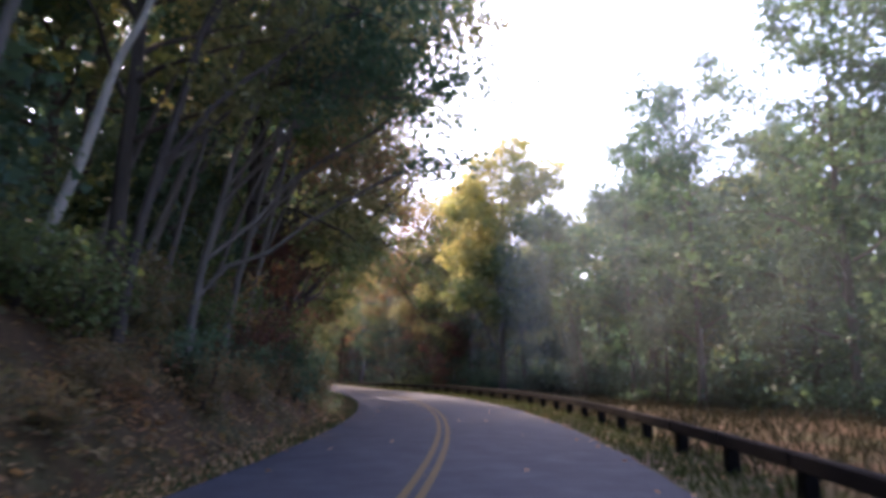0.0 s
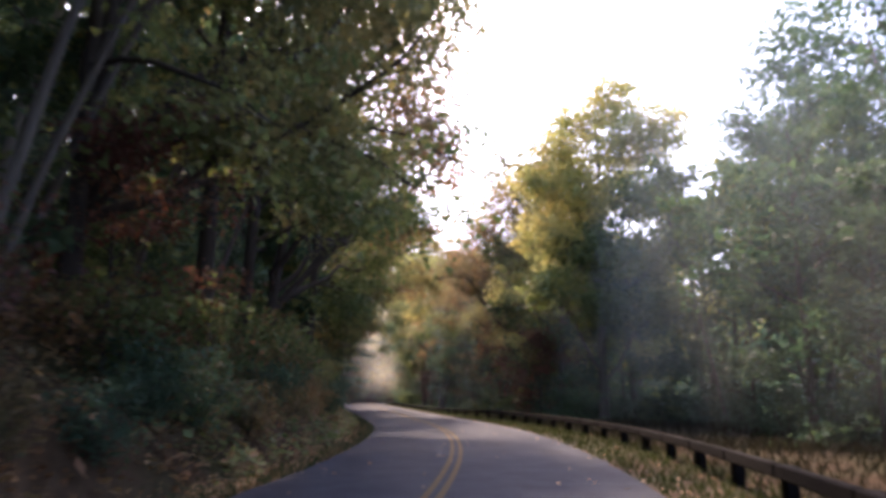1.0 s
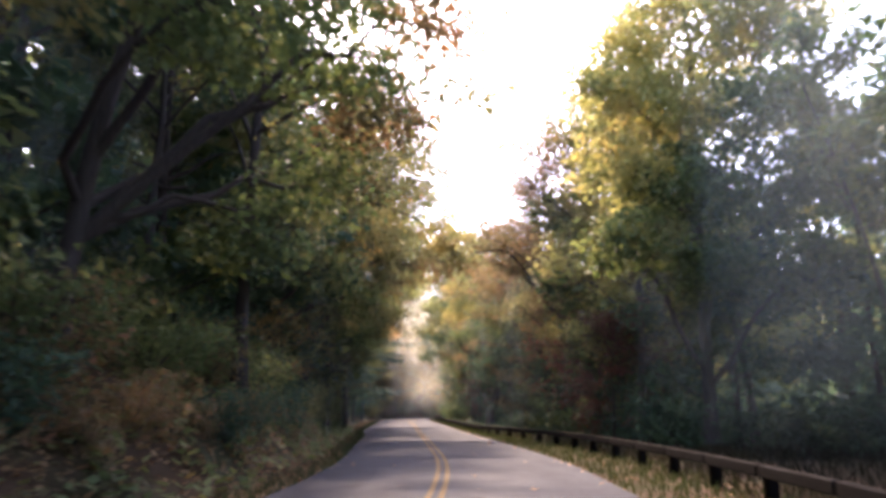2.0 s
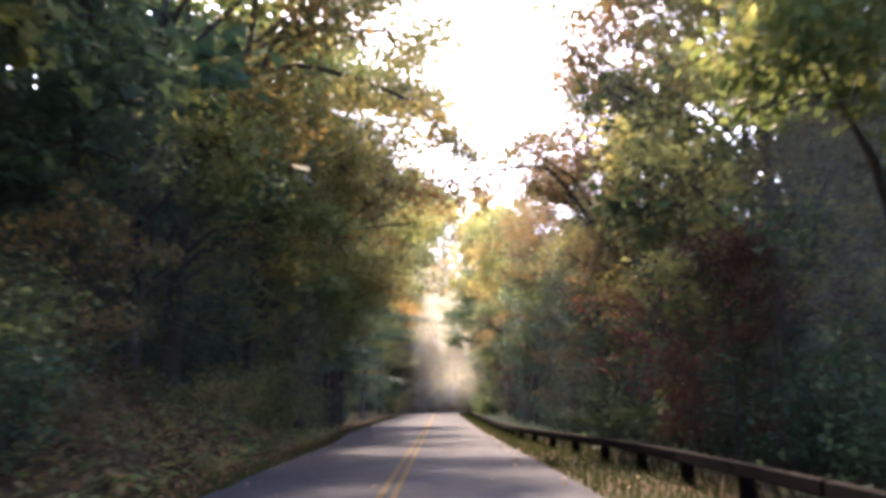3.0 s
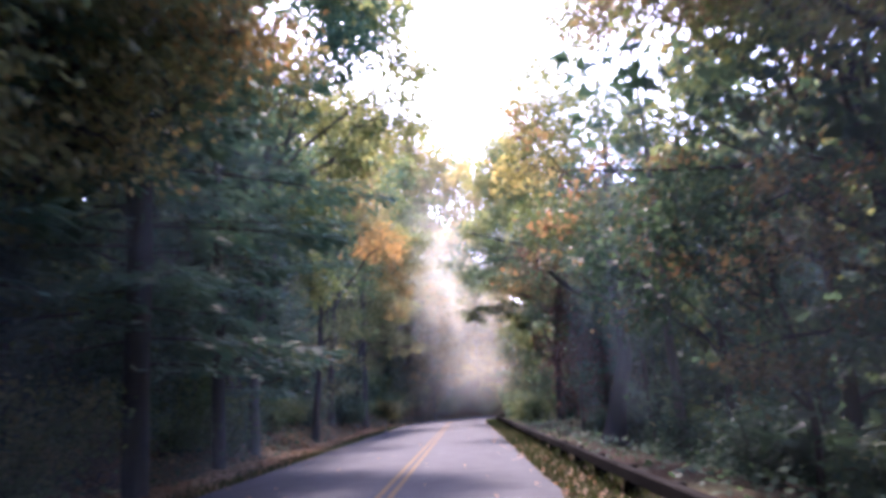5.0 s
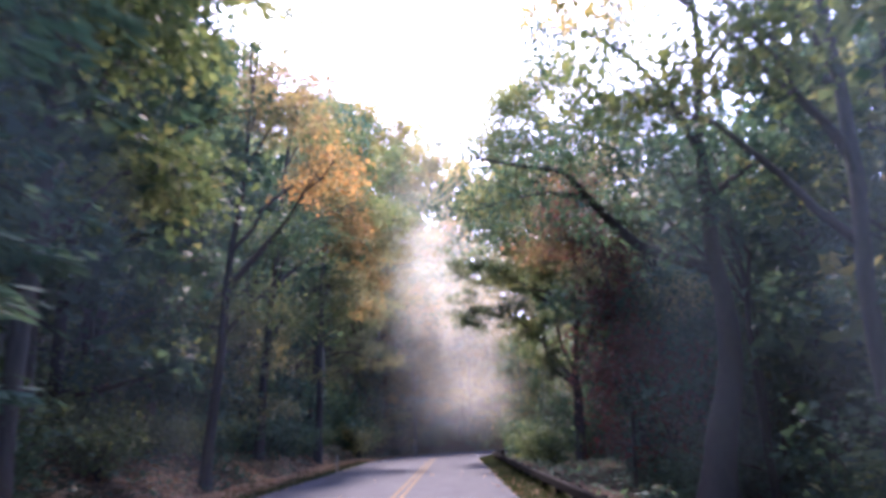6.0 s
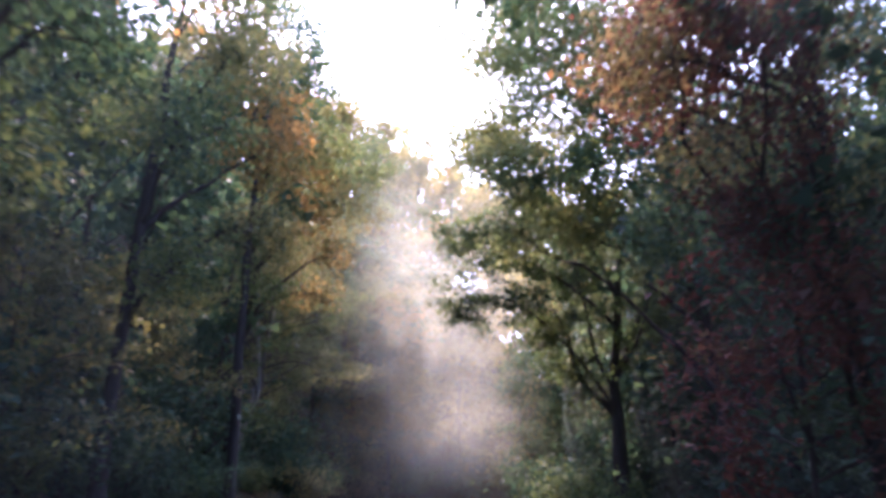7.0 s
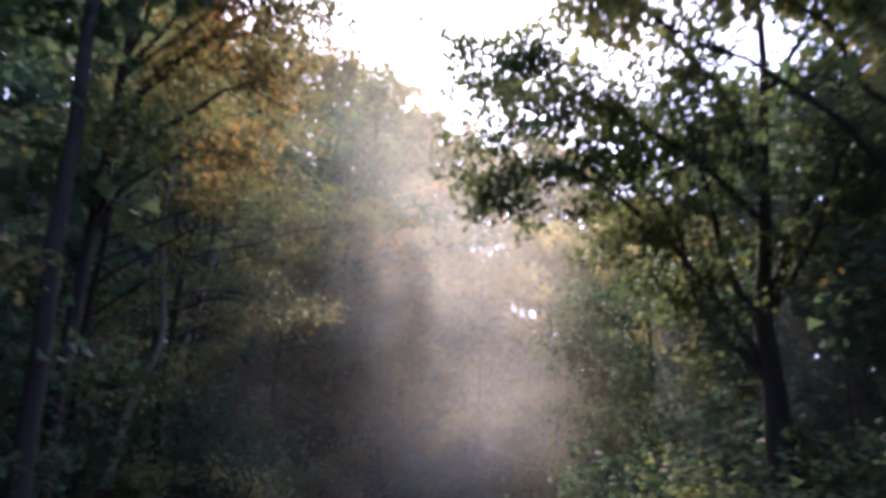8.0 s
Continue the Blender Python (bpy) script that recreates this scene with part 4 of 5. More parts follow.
canopy("overhanging_maple", 68, (-7.4, 124.2), 16, 0.18, [(-3.1, 122.5, 10.2, 1.2), (-4.3, 126.4, 10.8, 1.5), (-5, 124, 12.7, 1.9, "olive"), (-4.9, 125, 8.5, 1.5, "dark"), (-5.5, 127, 14.6, 2.1, "rust"), (-5.2, 122.5, 15.6, 2.0, "green"), (-5.8, 124.5, 6.2, 1.3, "green")],
       "gold", "dark", "maple with bright orange boughs reaching over the road", LEFT, 0.15, 1.6)
canopy("overhanging_oak", 69, (-8.6, 136.5), 19, 0.22, [(-4.9, 137.8, 11.6, 1.5, "gold"), (-5.5, 136, 14, 1.9), (-5.1, 138.2, 9, 1.5), (-6, 137, 17, 2.2, "green"), (-5.0, 139.6, 13.6, 1.4, "gold"), (-6.6, 134.5, 11, 2.0, "green"), (-6.8, 136, 7.2, 1.6, "green"), (-6.6, 140, 16.4, 2.1)],
       "olive", "dark", "oak with green and orange boughs over the verge", LEFT, 0.18, 1.9)
canopy("overhanging_maple", 70, (-8.4, 149), 18, 0.18, [(-3.9, 148.5, 11, 1.1), (-4.7, 148.3, 12.3, 1.4), (-5.2, 147.6, 14, 1.7), (-4.8, 149.2, 9.5, 1.0), (-6.2, 148, 16.4, 2.1, "olive"), (-6.4, 149.5, 12, 1.8, "olive"), (-6.8, 147, 9.4, 1.3, "green"), (-4.4, 146.5, 15.4, 1.6, "green"), (-5, 146, 18.4, 1.8, "green"), (-3.6, 149, 13.6, 1.6, "olive"), (-2.9, 149.6, 15.6, 1.6, "green"), (-6.6, 148.6, 14.4, 1.9, "green")],
       "gold", "dark", "maple with orange leaves on outstretched boughs", LEFT, 0.18, 1.9)
canopy("roadside_maple", 71, (-5.2, 175.5), 15, 0.16, [(-2.3, 174.2, 11, 1.5), (-2.2, 175, 8, 1.5), (-3.2, 174, 14.2, 1.8), (-1.9, 174.6, 5.2, 1.3), (-2.4, 175, 2.7, 1.2), (-4.6, 174, 11.5, 1.8), (-4.8, 174.6, 6.4, 1.7)],
       "gold", "dark", "roadside maple with orange and yellow-green leaves", FAR, 0.24)
canopy("tulip_tree", 72, (10.6, 65), 21, 0.28, [(5.9, 62, 14.2, 1.7), (7.6, 63.2, 16.2, 2.0), (9.2, 65.5, 18.8, 2.0), (11.5, 62, 17, 2.4), (13.5, 61.5, 17.6, 2.2), (11.2, 63, 19.8, 2.2), (9, 62.5, 13.5, 2.4), (12.5, 61, 13.5, 2.5, "green"), (6.6, 62, 11, 2.0), (9.5, 61.5, 10.2, 2.3, "green"), (13.5, 61.5, 10, 2.3, "green"), (6.4, 61, 7.6, 1.7, "green"), (9.6, 61, 6.6, 1.9, "green"), (13, 60.5, 6.4, 2.0, "green")],
       "tulip", "grey", "tall full tulip tree with yellow-green autumn leaves", RIGHT, 0.25, 2.4)
DENSE = canopy("oak_tree", 73, (16.5, 50.5), 19, 0.26, [(14.5, 50, 17, 2.2), (16.2, 50, 18.6, 2.3), (13.4, 49, 13.5, 2.3), (16, 48, 14.5, 2.5), (19, 49, 17, 2.5), (13.6, 48, 10, 2.3), (16.5, 47.4, 10.5, 2.5), (19, 48, 12.5, 2.5), (12.8, 48, 6.6, 2.0), (15.6, 47, 6.6, 2.2), (19, 48, 8, 2.3), (17, 52.5, 14, 2.4), (17, 52, 9, 2.3)],
       "dark", "dark", "dense dark green oak beyond the guardrail", RIGHT, 0.21, 1.4)
canopy("oak_tree", 83, (11.8, 74.5), 19, 0.24, [(6.2, 76, 12.5, 1.7), (5.1, 77, 14.6, 1.4, "rust"), (4.8, 78, 17, 1.6), (6.3, 75.5, 17.6, 1.7), (9, 70, 11, 1.8), (10.2, 69, 9, 1.8), (8.2, 71.5, 13.2, 1.7), (11, 70, 12.6, 1.9), (7.5, 75, 14.8, 1.9, "rust"), (8.5, 74, 11.5, 2.0), (9.5, 73, 15.5, 2.2), (10.5, 72, 12.5, 2.2), (8, 76, 8.6, 1.7, "rust"), (10, 74, 8.5, 1.9), (12.5, 72, 10, 2.1), (12.2, 73, 15, 2.2), (6.8, 77.5, 16.5, 1.8, "rust"), (9, 76, 18, 2.1), (13.2, 71, 6.5, 1.8), (10.2, 72.5, 18.6, 2.0)],
       "olive", "dark", "oak with olive and rusty leaves beyond the guardrail", RIGHT, 0.16, 1.9)
canopy("overhanging_oak", 74, (9.4, 81.6), 18, 0.24, [(3.3, 79.3, 11.6, 1.3), (4.6, 80.3, 10.2, 1.4), (5.4, 81, 12.8, 1.7), (5.1, 80.7, 14.6, 1.5), (6.8, 80, 11, 1.9), (7, 81.5, 14.8, 2.1), (6.4, 79, 8.2, 1.6, "olive"), (8, 80, 17, 2.2), (7.6, 78.5, 13, 1.9, "olive"), (5.3, 82, 7.8, 1.5, "olive"), (7.4, 80, 5.8, 1.5, "olive")],
       "rust", "dark", "oak with orange and olive boughs over the guardrail", RIGHT, 0.15, 2.1)
canopy("overhanging_maple", 75, (10.2, 92.5), 18, 0.22, [(5.2, 91, 10.5, 1.7), (6.2, 90, 12.8, 2.0), (4.7, 94, 8.6, 1.5, "green"), (7.5, 91, 15, 2.2), (6.5, 93, 7.6, 1.7, "green"), (8, 89, 9.5, 1.9), (5.7, 96, 12.3, 1.8), (6.6, 95.5, 15.6, 2.0)],
       "rust", "dark", "maple with rusty boughs over the guardrail", RIGHT, 0.15, 1.7)
canopy("overhanging_maple", 76, (10.6, 102.5), 18, 0.22, [(5.7, 100, 11.5, 1.8), (7, 99, 13.5, 2.1), (6.4, 102, 9.2, 1.7, "green"), (8.6, 99, 11, 2.1), (8, 101, 16, 2.3), (10.5, 99, 14, 2.3), (5.2, 104.5, 13.5, 1.8), (6.4, 105, 16.2, 2.0)],
       "rust", "dark", "maple with reddish-brown boughs over the guardrail", RIGHT, 0.15, 1.7)
canopy("understorey_tree", 77, (8.2, 99.5), 7, 0.09, [(4.7, 98, 4.8, 1.1), (5.6, 99, 5.8, 1.3), (6.8, 98, 5.2, 1.3), (5.0, 100, 3.6, 0.9), (7.6, 100, 6.5, 1.3), (6, 97, 3.8, 1.0), (4.5, 103, 5.2, 1.1)],
       "dark", "dark", "small dark green tree spreading behind the guardrail", RIGHT, 0.16)
canopy("overhanging_tulip_tree", 78, (9.0, 113.5), 19, 0.22, [(3.1, 112.4, 13, 1.4, "yellow"), (3.5, 113, 11, 1.5, "yellow"), (4.8, 113, 14.8, 1.9), (5, 112, 12, 1.9), (6.5, 113, 17, 2.2), (4.3, 114, 8.8, 1.5, "green"), (6.2, 112, 9, 1.8, "green"), (7, 114, 13.5, 2.1, "green")],
       "lime", "grey", "tulip tree with yellow-green boughs over the guardrail", RIGHT, 0.19, 1.8)
canopy("oak_tree", 86, (9.8, 122), 12, 0.14, [(4.6, 119.5, 9.6, 1.2), (5.8, 119.5, 9, 1.2), (6.8, 119.6, 8.5, 1.1), (7.9, 119.8, 7.5, 1.0), (6.4, 120.5, 10.6, 1.5), (8.2, 120, 9.8, 1.4), (9.6, 120, 8.2, 1.4)],
       "dark", "dark", "dark green oak beside the leaning oak", RIGHT, 0.14, 1.7)
canopy("red_maple", 79, (9.0, 130), 14, 0.16, [(4.9, 128.6, 9, 1.3), (5.6, 129, 10.6, 1.6), (6.2, 129, 8, 1.5, "olive"), (7.5, 130, 12.5, 1.9, "olive"), (5.4, 130, 6.8, 1.1, "dark"), (7.6, 128, 6, 1.6, "dark"), (8, 129, 9.6, 1.9, "olive"), (7.2, 126.5, 4, 1.3), (8.6, 126.8, 3, 1.4), (9.2, 127.5, 6.6, 1.7, "olive"), (3.9, 125.8, 8.2, 1.1, "rust"), (4.9, 126.2, 9.2, 1.3), (6.1, 126.2, 8.3, 1.4), (7.2, 126.6, 9.8, 1.5, "olive"), (5.8, 127.4, 10.8, 1.5, "rust")],
       "red", "dark", "maple with dark red leaves beyond the guardrail", RIGHT, 0.14, 2.3)
canopy("overhanging_tulip_tree", 80, (11.2, 144.5), 23, 0.2, [(4.7, 142, 15, 1.9), (3.9, 142.5, 12.4, 1.6), (3.1, 145, 15.6, 1.6), (6, 142, 18, 2.2), (6, 142, 12.4, 1.9, "green"), (4.3, 144, 18.2, 1.8), (2.4, 148, 16, 1.5), (7.6, 143, 15, 2.1, "green"), (3.2, 146, 19.6, 1.8), (5, 144, 21, 2.1), (7, 143, 22.6, 2.2), (9.2, 143, 20, 2.3, "green"), (4.4, 147, 22.6, 1.8), (7.6, 144, 17.8, 2.1), (2.9, 143.5, 13.6, 1.3), (5.4, 143, 10.8, 1.5), (7.4, 143, 11.2, 1.7, "green"), (9, 143, 13.4, 1.9, "green"), (8.6, 142.5, 9.4, 1.5, "green"), (3.5, 144, 10.6, 1.2), (9.4, 143.4, 16.6, 2.0, "green")],
       "lime", "dark", "tall tulip tree with sunlit yellow-green boughs", RIGHT, 0.22, 2.3)
canopy("understorey_tree", 81, (7.6, 159.5), 9, 0.11, [(4.5, 157.5, 6, 1.2), (5.5, 158, 7.6, 1.4), (5, 157.5, 3.9, 1.3), (6.5, 157, 5, 1.6), (7.5, 158, 8.2, 1.5), (6, 157, 2.4, 1.4), (8, 157.5, 3.6, 1.6), (5, 157, 1.6, 1.1)],
       "dark", "dark", "dense dark green understorey tree at the bend", RIGHT, 0.18, 1.8)
canopy("white_pine", 82, (-7.4, 146), 22, 0.22, [(-5.2, 145.8, 20.6, 1.3), (-6.6, 146, 22, 1.2), (-5.4, 145.4, 18.4, 1.5), (-7.4, 146, 19.8, 1.7), (-6.2, 146.4, 16.6, 1.7), (-8, 145.5, 17.6, 1.8)],
       "needle", "dark", "tall blue-green pine rising above the maples", LEFT, 0.2, 1.8)
for x, y, k, w in ((21.5, 44, 1.0, 70), (26, 50, 1.05, 150), (24, 36, 0.95, 230), (19.5, 57, 1.0, 110), (28, 41, 1.0, 300),
                   (13.4, 138.5, 1.0, 200), (17.2, 125, 1.0, 290)):
    u, v = foot(x, y)
    copy_thing(DENSE, pose(x, y, land(u, v) - 0.02, 0, 0, w) @ Matrix.Scale(k, 4))

# trees with a shape of their own
shaped_tree("leaning_oak", 41, (7.3, 119.6, -0.55),
            [(7.3, 119.6, -0.8), (7.7, 120.0, 1.2), (8.1, 120.3, 2.4), (8.34, 120.5, 3.5), (8.3, 120.5, 5.1), (8.14, 120.5, 6.3), (8.1, 120.5, 8.2), (8.05, 120.5, 10.1), (8.4, 120.7, 13), (8.2, 120.8, 16)],
            (0.5, 0.09),
            [([(8.15, 120.5, 5.9), (7.07, 120.5, 6.3), (6.13, 120.5, 6.66), (5.28, 120.6, 7.48), (4.63, 120.7, 8.32), (4.0, 120.9, 9.1), (2.9, 121.4, 9.5), (1.4, 122.5, 10.2)], 0.19, 26),
             ([(4.7, 120.7, 8.2), (3.7, 121.0, 8.5), (2.6, 121.8, 8.6), (1.2, 123.0, 8.5)], 0.07, 16),
             ([(8.1, 120.5, 8.0), (9.2, 120.0, 8.8), (10.5, 119.6, 9.2)], 0.12, 22),
             ([(8.05, 120.5, 9.4), (7.0, 120.0, 11.2), (5.6, 119.8, 12.6), (4.2, 120.0, 13.4)], 0.12, 30),
             ([(8.3, 120.6, 12), (9.6, 120.4, 13.6), (10.6, 120.6, 14.5)], 0.09, 26),
             ([(8.2, 120.8, 14.5), (7.2, 121.2, 16), (6.2, 121.8, 16.8)], 0.07, 26)],
            "dark", "dark", 15000, 0.125, "big dark oak with a long crooked limb reaching over the road")
shaped_tree("forked_oak", 42, (8.55, 151, -0.9),
            [(8.55, 151, -1.2), (8.55, 151, 1.0), (8.55, 151, 2.6), (8.58, 151, 3.83), (8.5, 151, 4.95), (8.51, 151, 6.12), (8.76, 151, 7.8), (9.0, 151, 10.7), (9.25, 151, 13.2), (9.3, 151, 17)],
            (0.44, 0.08),
            [([(8.45, 151, 4.3), (7.9, 151, 4.9), (7.3, 150.9, 5.4), (6.62, 150.8, 6.7), (6.46, 150.7, 7.9), (5.8, 150.6, 9.0)], 0.17, 18),
             ([(8.5, 151, 5.4), (7.73, 151, 7.0), (7.35, 151, 9.3), (6.8, 150.8, 11.5)], 0.13, 18),
             ([(8.7, 151, 6.2), (9.8, 151, 8.6), (10.85, 151, 11.0), (11.5, 151, 13)], 0.16, 18),
             ([(8.9, 151, 9.5), (7.9, 150.4, 11.6), (6.6, 150.0, 13.0), (5.2, 149.6, 13.8)], 0.11, 20),
             ([(9.2, 151, 12), (10.4, 150.6, 13.8), (11.6, 150.4, 15)], 0.09, 16),
             ([(9.3, 151, 14.5), (8.0, 151, 16.4), (6.0, 151, 17.4), (4.0, 151, 17.6)], 0.09, 26),
             ([(8.9, 151, 9.8), (7.0, 152, 11.0), (4.6, 152.6, 12.2), (2.6, 153, 12.6)], 0.10, 26),
             ([(8.6, 151, 5.8), (9.4, 149.4, 7.6), (9.8, 148.2, 9.6)], 0.10, 16),
             ([(8.8, 151, 8.2), (7.4, 150.4, 9.4), (5.6, 150, 10.6), (3.6, 149.8, 11.6), (1.8, 149.8, 12.6)], 0.10, 34),
             ([(8.45, 151, 4.6), (6.8, 150.6, 6.8), (5.2, 150.2, 8.4), (3.6, 150, 9.4), (2.2, 150, 9.2)], 0.09, 30)],
            "green", "dark", 26000, 0.19, "big forked oak with spreading limbs and green leaves")
shaped_tree("spreading_oak", 45, (-8.4, 73, land(-7.4, 73)),
            [(-8.4, 73, 0.6), (-8.3, 73, 3), (-8.2, 73, 5.5), (-8.1, 73, 7.0), (-8.0, 73, 8.2), (-7.0, 73, 10.4), (-6.4, 73, 11.8), (-6.0, 73, 15)],
            (0.36, 0.09),
            [([(-8.2, 73, 5.6), (-7.1, 73, 6.4), (-6.1, 73.3, 6.9), (-5.3, 73.6, 7.5), (-4.6, 74, 8.2), (-3.4, 74.5, 8.8)], 0.13, 16),
             ([(-4.6, 74, 8.2), (-4.0, 74.3, 8.8), (-2.6, 75, 10.0)], 0.06, 14),
             ([(-8.2, 73, 5.2), (-6.6, 73.5, 6.3), (-5.4, 74, 6.7), (-4.4, 74.5, 6.9), (-2.8, 75.5, 7.1)], 0.07, 10),
             ([(-7.8, 73, 8.9), (-6.0, 73, 9.7), (-4.9, 73.5, 10.6), (-4.1, 74, 11.2)], 0.09, 16),
             ([(-6.2, 73, 13), (-4.8, 73.6, 14.6), (-3.2, 74, 15.4)], 0.08, 18),
             ([(-6.3, 73, 12.0), (-4.5, 72.6, 12.2), (-2.5, 72.4, 11.6), (-0.9, 72.2, 10.8), (-0.1, 72, 10.0)], 0.09, 28)],
            "olive", "dark", 9000, 0.17, "dark oak with long crooked limbs spreading over the bank")
shaped_tree("overhanging_oak", 47, (9.0, 79.5, land(9.95, 79.5)),
            [(9.0, 79.5, -0.9), (9.0, 79.5, 2.5), (8.8, 79.6, 5.5), (8.5, 79.8, 8), (8.4, 80, 11), (8.6, 80, 15)],
            (0.28, 0.07),
            [([(8.7, 79.7, 6.2), (7.0, 80, 7.4), (5.9, 80, 8.9), (5.0, 80, 10.2), (4.2, 80, 10.9), (2.6, 80, 10.8), (1.2, 80, 10.3), (0.3, 79.6, 10.2)], 0.13, 34),
             ([(8.5, 79.8, 8.2), (7.4, 81, 10.4), (5.8, 82, 12.2), (4.2, 82.6, 13.2)], 0.10, 26),
             ([(8.4, 80, 11), (7.4, 79, 13), (6.0, 78.4, 14.6)], 0.08, 24),
             ([(8.8, 79.6, 5.4), (7.4, 78.2, 6.4), (6.2, 77.2, 7.2)], 0.08, 18)],
            "rust", "dark", 6000, 0.17, "oak with a long limb of rusty leaves hanging over the road")
shaped_tree("crooked_tree", 43, (-9.9, 156, land(-9.0, 156)),
            [(-9.9, 156, 1.0), (-9.6, 156, 3.0), (-9.1, 156, 4.7), (-8.64, 156, 6.0), (-8.75, 156, 8.2), (-8.95, 156, 10.6), (-8.6, 156, 13)],
            (0.16, 0.05),
            [([(-8.9, 156, 9.8), (-7.8, 155.4, 11.0), (-6.6, 155, 11.9)], 0.06, 12), ([(-8.8, 156, 11.6), (-9.4, 155.5, 13.2), (-9.7, 155.4, 14.2)], 0.05, 12)],
            "gold", "pale", 2600, 0.17, "thin crooked pale-barked tree with orange leaves")
shaped_tree("leaning_tree", 44, (-15.3, 16.5, land(-7.6, 17)),
            [(-15.3, 16.5, 2.4), (-14.9, 16.5, 3.8), (-14.36, 16.5, 5.3), (-14.02, 16.5, 6.5), (-13.72, 16.5, 7.6), (-13.25, 16.5, 8.7), (-12.4, 16.7, 11.5), (-11.8, 17, 14)],
            (0.14, 0.05),
            [([(-13.2, 16.5, 8.9), (-12.2, 17.2, 10.4), (-11.4, 17.6, 11.4)], 0.05, 10), ([(-12.4, 16.7, 11.3), (-13.2, 17.1, 12.8), (-13.8, 17.5, 13.8)], 0.05, 10)],
            "olive", "pale", 2200, 0.17, "pale-barked tree leaning out from the bank")


# ---- see-through sheets standing in for haze and glare ----
def haze_veil_material(density, lift=0.0):
    m, t, out = shader("mist")
    c = t.nodes.new("ShaderNodeTexCoord")
    sp = t.nodes.new("ShaderNodeSeparateXYZ")
    t.links.new(c.outputs["UV"], sp.inputs[0])

    def fade(value, a, b):
        r = t.nodes.new("ShaderNodeMapRange")
        r.interpolation_type = "SMOOTHSTEP"
        r.inputs["From Min"].default_value, r.inputs["From Max"].default_value = a, b
        t.links.new(value, r.inputs["Value"])
        return r.outputs["Result"]

    def times(a, b):
        k = t.nodes.new("ShaderNodeMath")
        k.operation = "MULTIPLY"
        for s, v in enumerate((a, b)):
            if isinstance(v, float):
                k.inputs[s].default_value = v
            else:
                t.links.new(v, k.inputs[s])
        return k.outputs[0]

    # painted haze: opacity fades out to the sheet's ends and top
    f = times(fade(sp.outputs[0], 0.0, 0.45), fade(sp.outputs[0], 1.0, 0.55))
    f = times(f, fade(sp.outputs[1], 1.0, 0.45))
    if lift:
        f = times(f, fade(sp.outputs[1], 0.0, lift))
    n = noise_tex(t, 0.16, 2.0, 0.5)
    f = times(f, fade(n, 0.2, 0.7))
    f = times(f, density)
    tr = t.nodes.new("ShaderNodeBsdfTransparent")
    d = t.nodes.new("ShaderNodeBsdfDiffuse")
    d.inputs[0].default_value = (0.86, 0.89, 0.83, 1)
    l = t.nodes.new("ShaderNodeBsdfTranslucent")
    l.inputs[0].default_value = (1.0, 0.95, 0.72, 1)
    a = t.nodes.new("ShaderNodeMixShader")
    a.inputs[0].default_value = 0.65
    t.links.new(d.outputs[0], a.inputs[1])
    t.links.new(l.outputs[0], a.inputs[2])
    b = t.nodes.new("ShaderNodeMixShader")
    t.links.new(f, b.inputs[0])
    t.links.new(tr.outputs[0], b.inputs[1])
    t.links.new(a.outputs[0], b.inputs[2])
    t.links.new(b.outputs[0], out.inputs[0])
    return m


def mist(points, low, high, material, seed):
    """A thin wavy see-through sheet, standing in for haze and glare, along a line of points."""
    verts, faces, uv = [], [], []
    nz = 10
    n = len(points)
    for i, (x, y) in enumerate(points):
        for k in range(nz + 1):
            f = k / nz
            w = 0.9 * noise.noise((i * 0.6, k * 0.35, seed))
            verts.append((x + 0.4 * w, y + w, low + (high - low) * f))
            uv.append((i / (n - 1), f))
    for i in range(n - 1):
        for k in range(nz):
            a = i * (nz + 1) + k
            faces.append((a, a + nz + 1, a + nz + 2, a + 1))
    me = mesh_from("mist", verts, faces, material, True)
    layer = me.uv_layers.new(name="UVMap")
    for loop in me.loops:
        layer.data[loop.index].uv = uv[loop.vertex_index]
    tagged(new("mist", me), "pale see-through sheet standing in for haze and glare between the trees", "mist", kind="stuff")


# sheets stacked across the far road, added for the pale glow in the gap
THIN = haze_veil_material(0.24, 0.16)
THINNER = haze_veil_material(0.09, 0.2)
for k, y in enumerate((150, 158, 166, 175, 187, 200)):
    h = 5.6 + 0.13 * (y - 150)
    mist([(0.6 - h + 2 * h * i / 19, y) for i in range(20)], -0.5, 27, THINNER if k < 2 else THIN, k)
# sheets along both sides, added to lift the dark tones of the woods
SIDE = haze_veil_material(0.19, 0.3)
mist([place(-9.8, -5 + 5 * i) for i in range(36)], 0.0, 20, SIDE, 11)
FAINT = haze_veil_material(0.15)
mist([place(-4.3, 48 + 5 * i) for i in range(20)], 0.0, 16, haze_veil_material(0.19), 13)
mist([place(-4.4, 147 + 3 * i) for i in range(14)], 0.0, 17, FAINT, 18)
mist([place(6.3, 54 + 5 * i) for i in range(18)], -0.5, 18, haze_veil_material(0.21, 0.12), 14)
mist([place(10.8, 132 + 4 * i) for i in range(16)], -0.8, 19, haze_veil_material(0.22), 20)
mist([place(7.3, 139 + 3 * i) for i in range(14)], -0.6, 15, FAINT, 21)
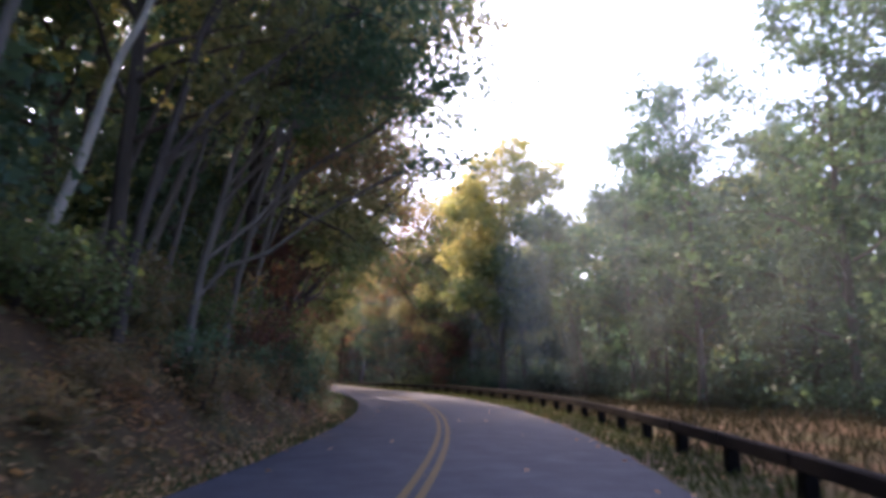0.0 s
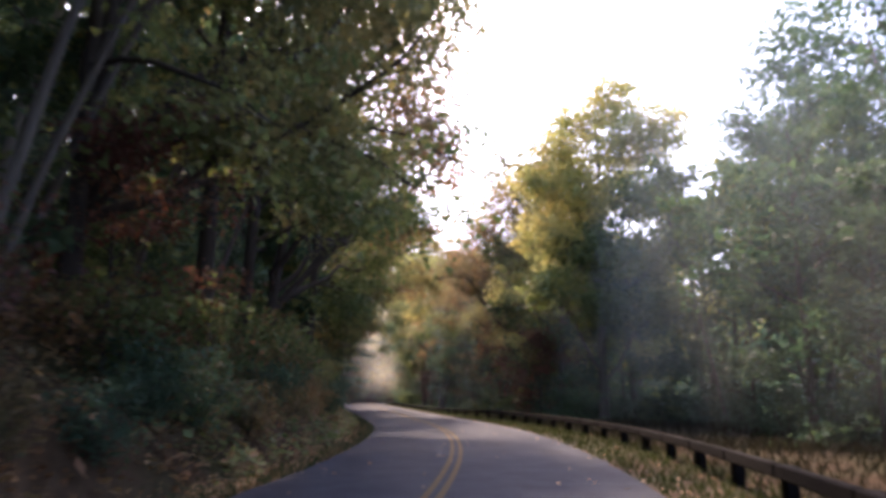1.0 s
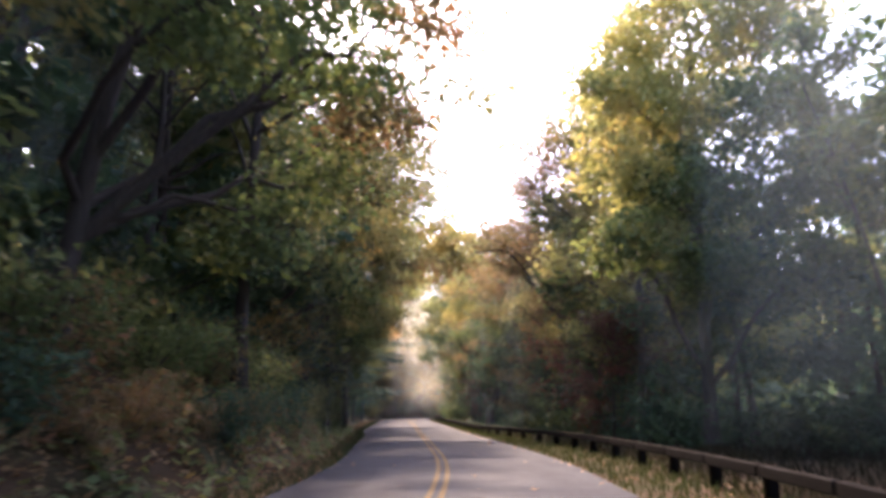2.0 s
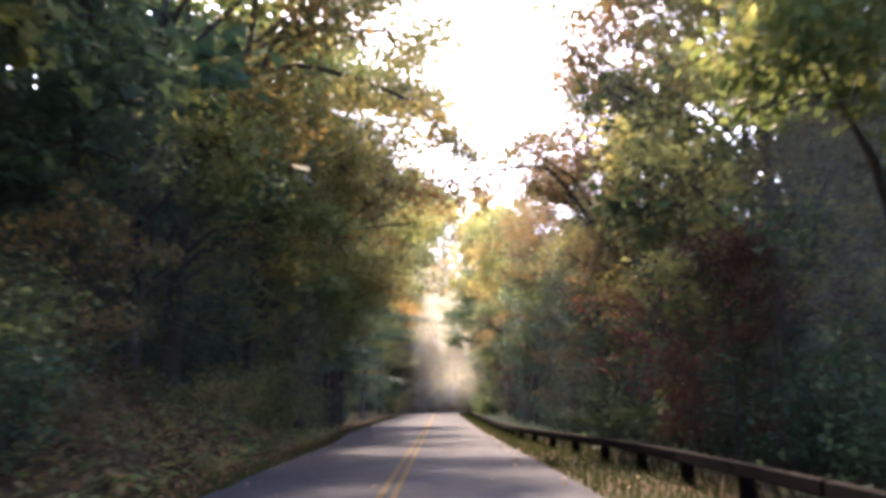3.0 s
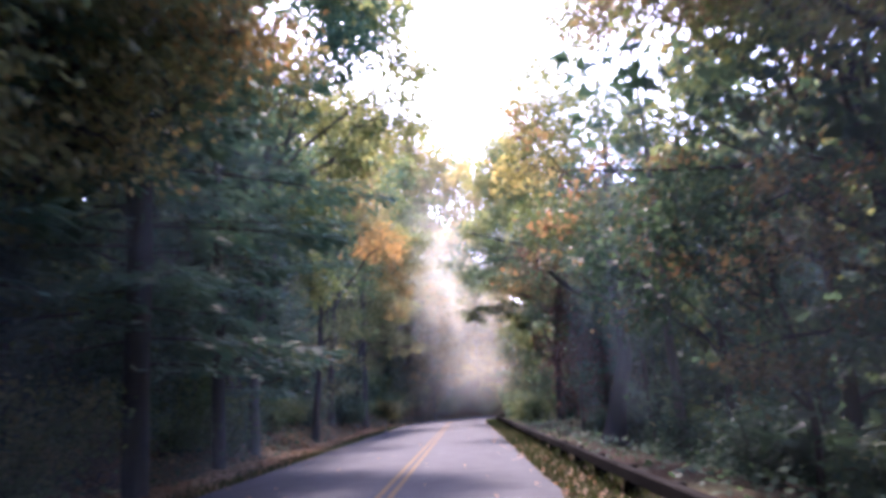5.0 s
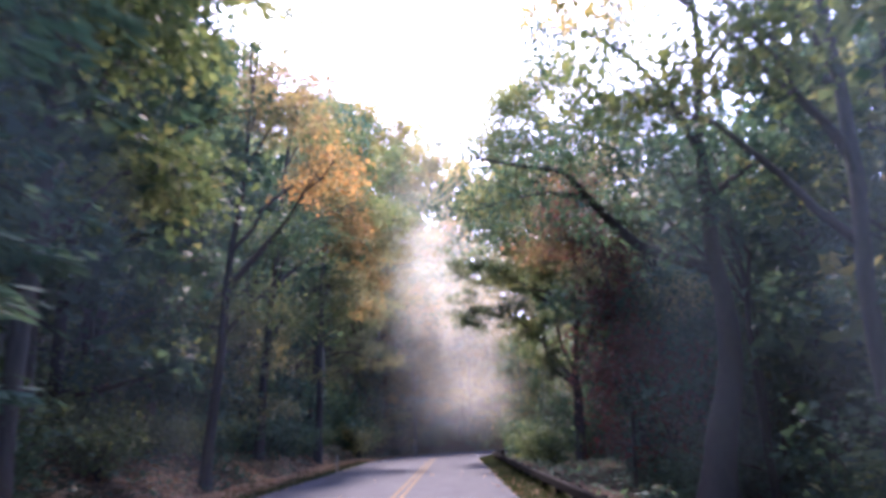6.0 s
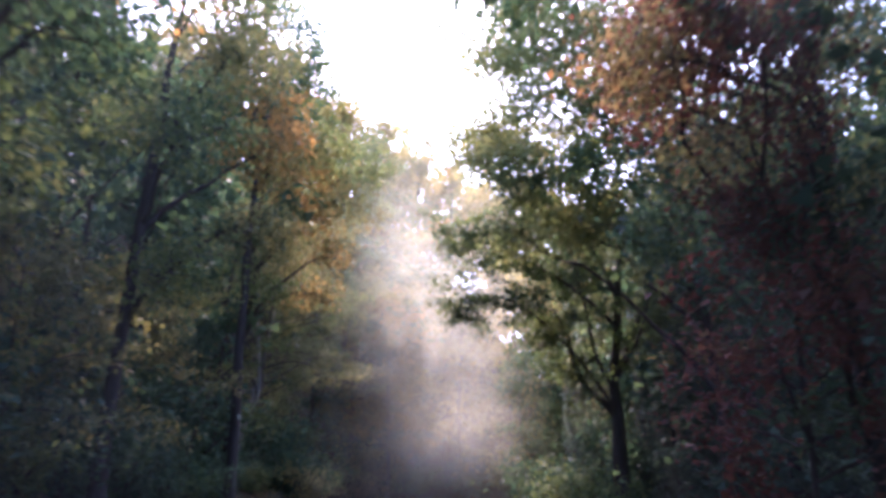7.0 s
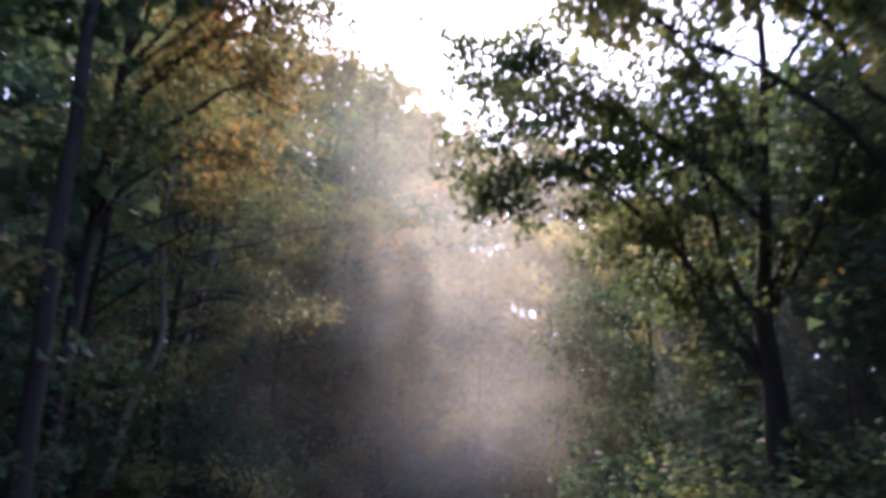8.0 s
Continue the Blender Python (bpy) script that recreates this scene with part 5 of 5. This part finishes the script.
mist([place(10.4, 8 + 4 * i) for i in range(13)], -0.6, 26, haze_veil_material(0.2, 0.2), 17)
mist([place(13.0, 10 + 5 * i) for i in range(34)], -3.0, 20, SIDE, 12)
mist([place(9.6, 26 + 4 * i) for i in range(18)], -0.6, 20, haze_veil_material(0.26, 0.15), 15)


# ---- the woods that go on beyond ----
def distant_woods(name, seed, side, material, label):
    """Many small crowns with their trunks, out to where the view ends, as one object."""
    r = np.random.default_rng(seed)
    tris = []
    for y in range(-42, 232, 6):
        for k in range(11):
            u = side * (31 + 6.5 * k + r.uniform(-2.2, 2.2))
            v = y + r.uniform(-2.2, 2.2)
            if y > 140 and side > 0 and u < 60:
                continue
            x, py = place(u, v)
            z, h = land(u, v), r.uniform(13, 19)
            w = r.uniform(2.6, 3.6)
            c = r.normal(0, 1, (90, 3))
            c /= np.linalg.norm(c, axis=1)[:, None]
            c = c * r.uniform(0.55, 1.0, (90, 1)) * np.array([w, w, 0.36 * h]) + np.array([x, py, z + 0.62 * h])
            a = r.normal(0, 0.75, (90, 3))
            b = r.normal(0, 0.75, (90, 3))
            tris.append(np.stack([c, c + a, c + b], axis=1))
            foot_at, top = np.array([x, py, z - 0.3]), np.array([x, py, z + 0.7 * h])
            for d in ((0.2, 0.1, 0), (-0.2, 0.1, 0), (0, -0.22, 0)):
                tris.append(np.array([[foot_at + np.array(d), foot_at - np.array(d), top]]))
    tagged(new(name, quads_mesh(name, np.concatenate(tris), material)), label, "woods", kind="stuff")


distant_woods("distant_woods", 91, 1, LEAF["dark"], "dark green woods running on down the slope")
distant_woods("distant_woods", 92, -1, LEAF["green"], "green woods running on up the hillside")


# ---- a small stake on the verge ----
STAKE = wood_material("pale_wood", (0.22, 0.19, 0.15), (0.5, 0.45, 0.37))
stake = new("marker_stake", box_mesh("marker_stake", 0.06, 0.04, 0.85, STAKE, 0.008))
stake.location = (-4.74, 135.3, land(-3.8, 135.3) + 0.35)
tagged(stake, "small pale wooden marker stake on the leafy verge", "stake")
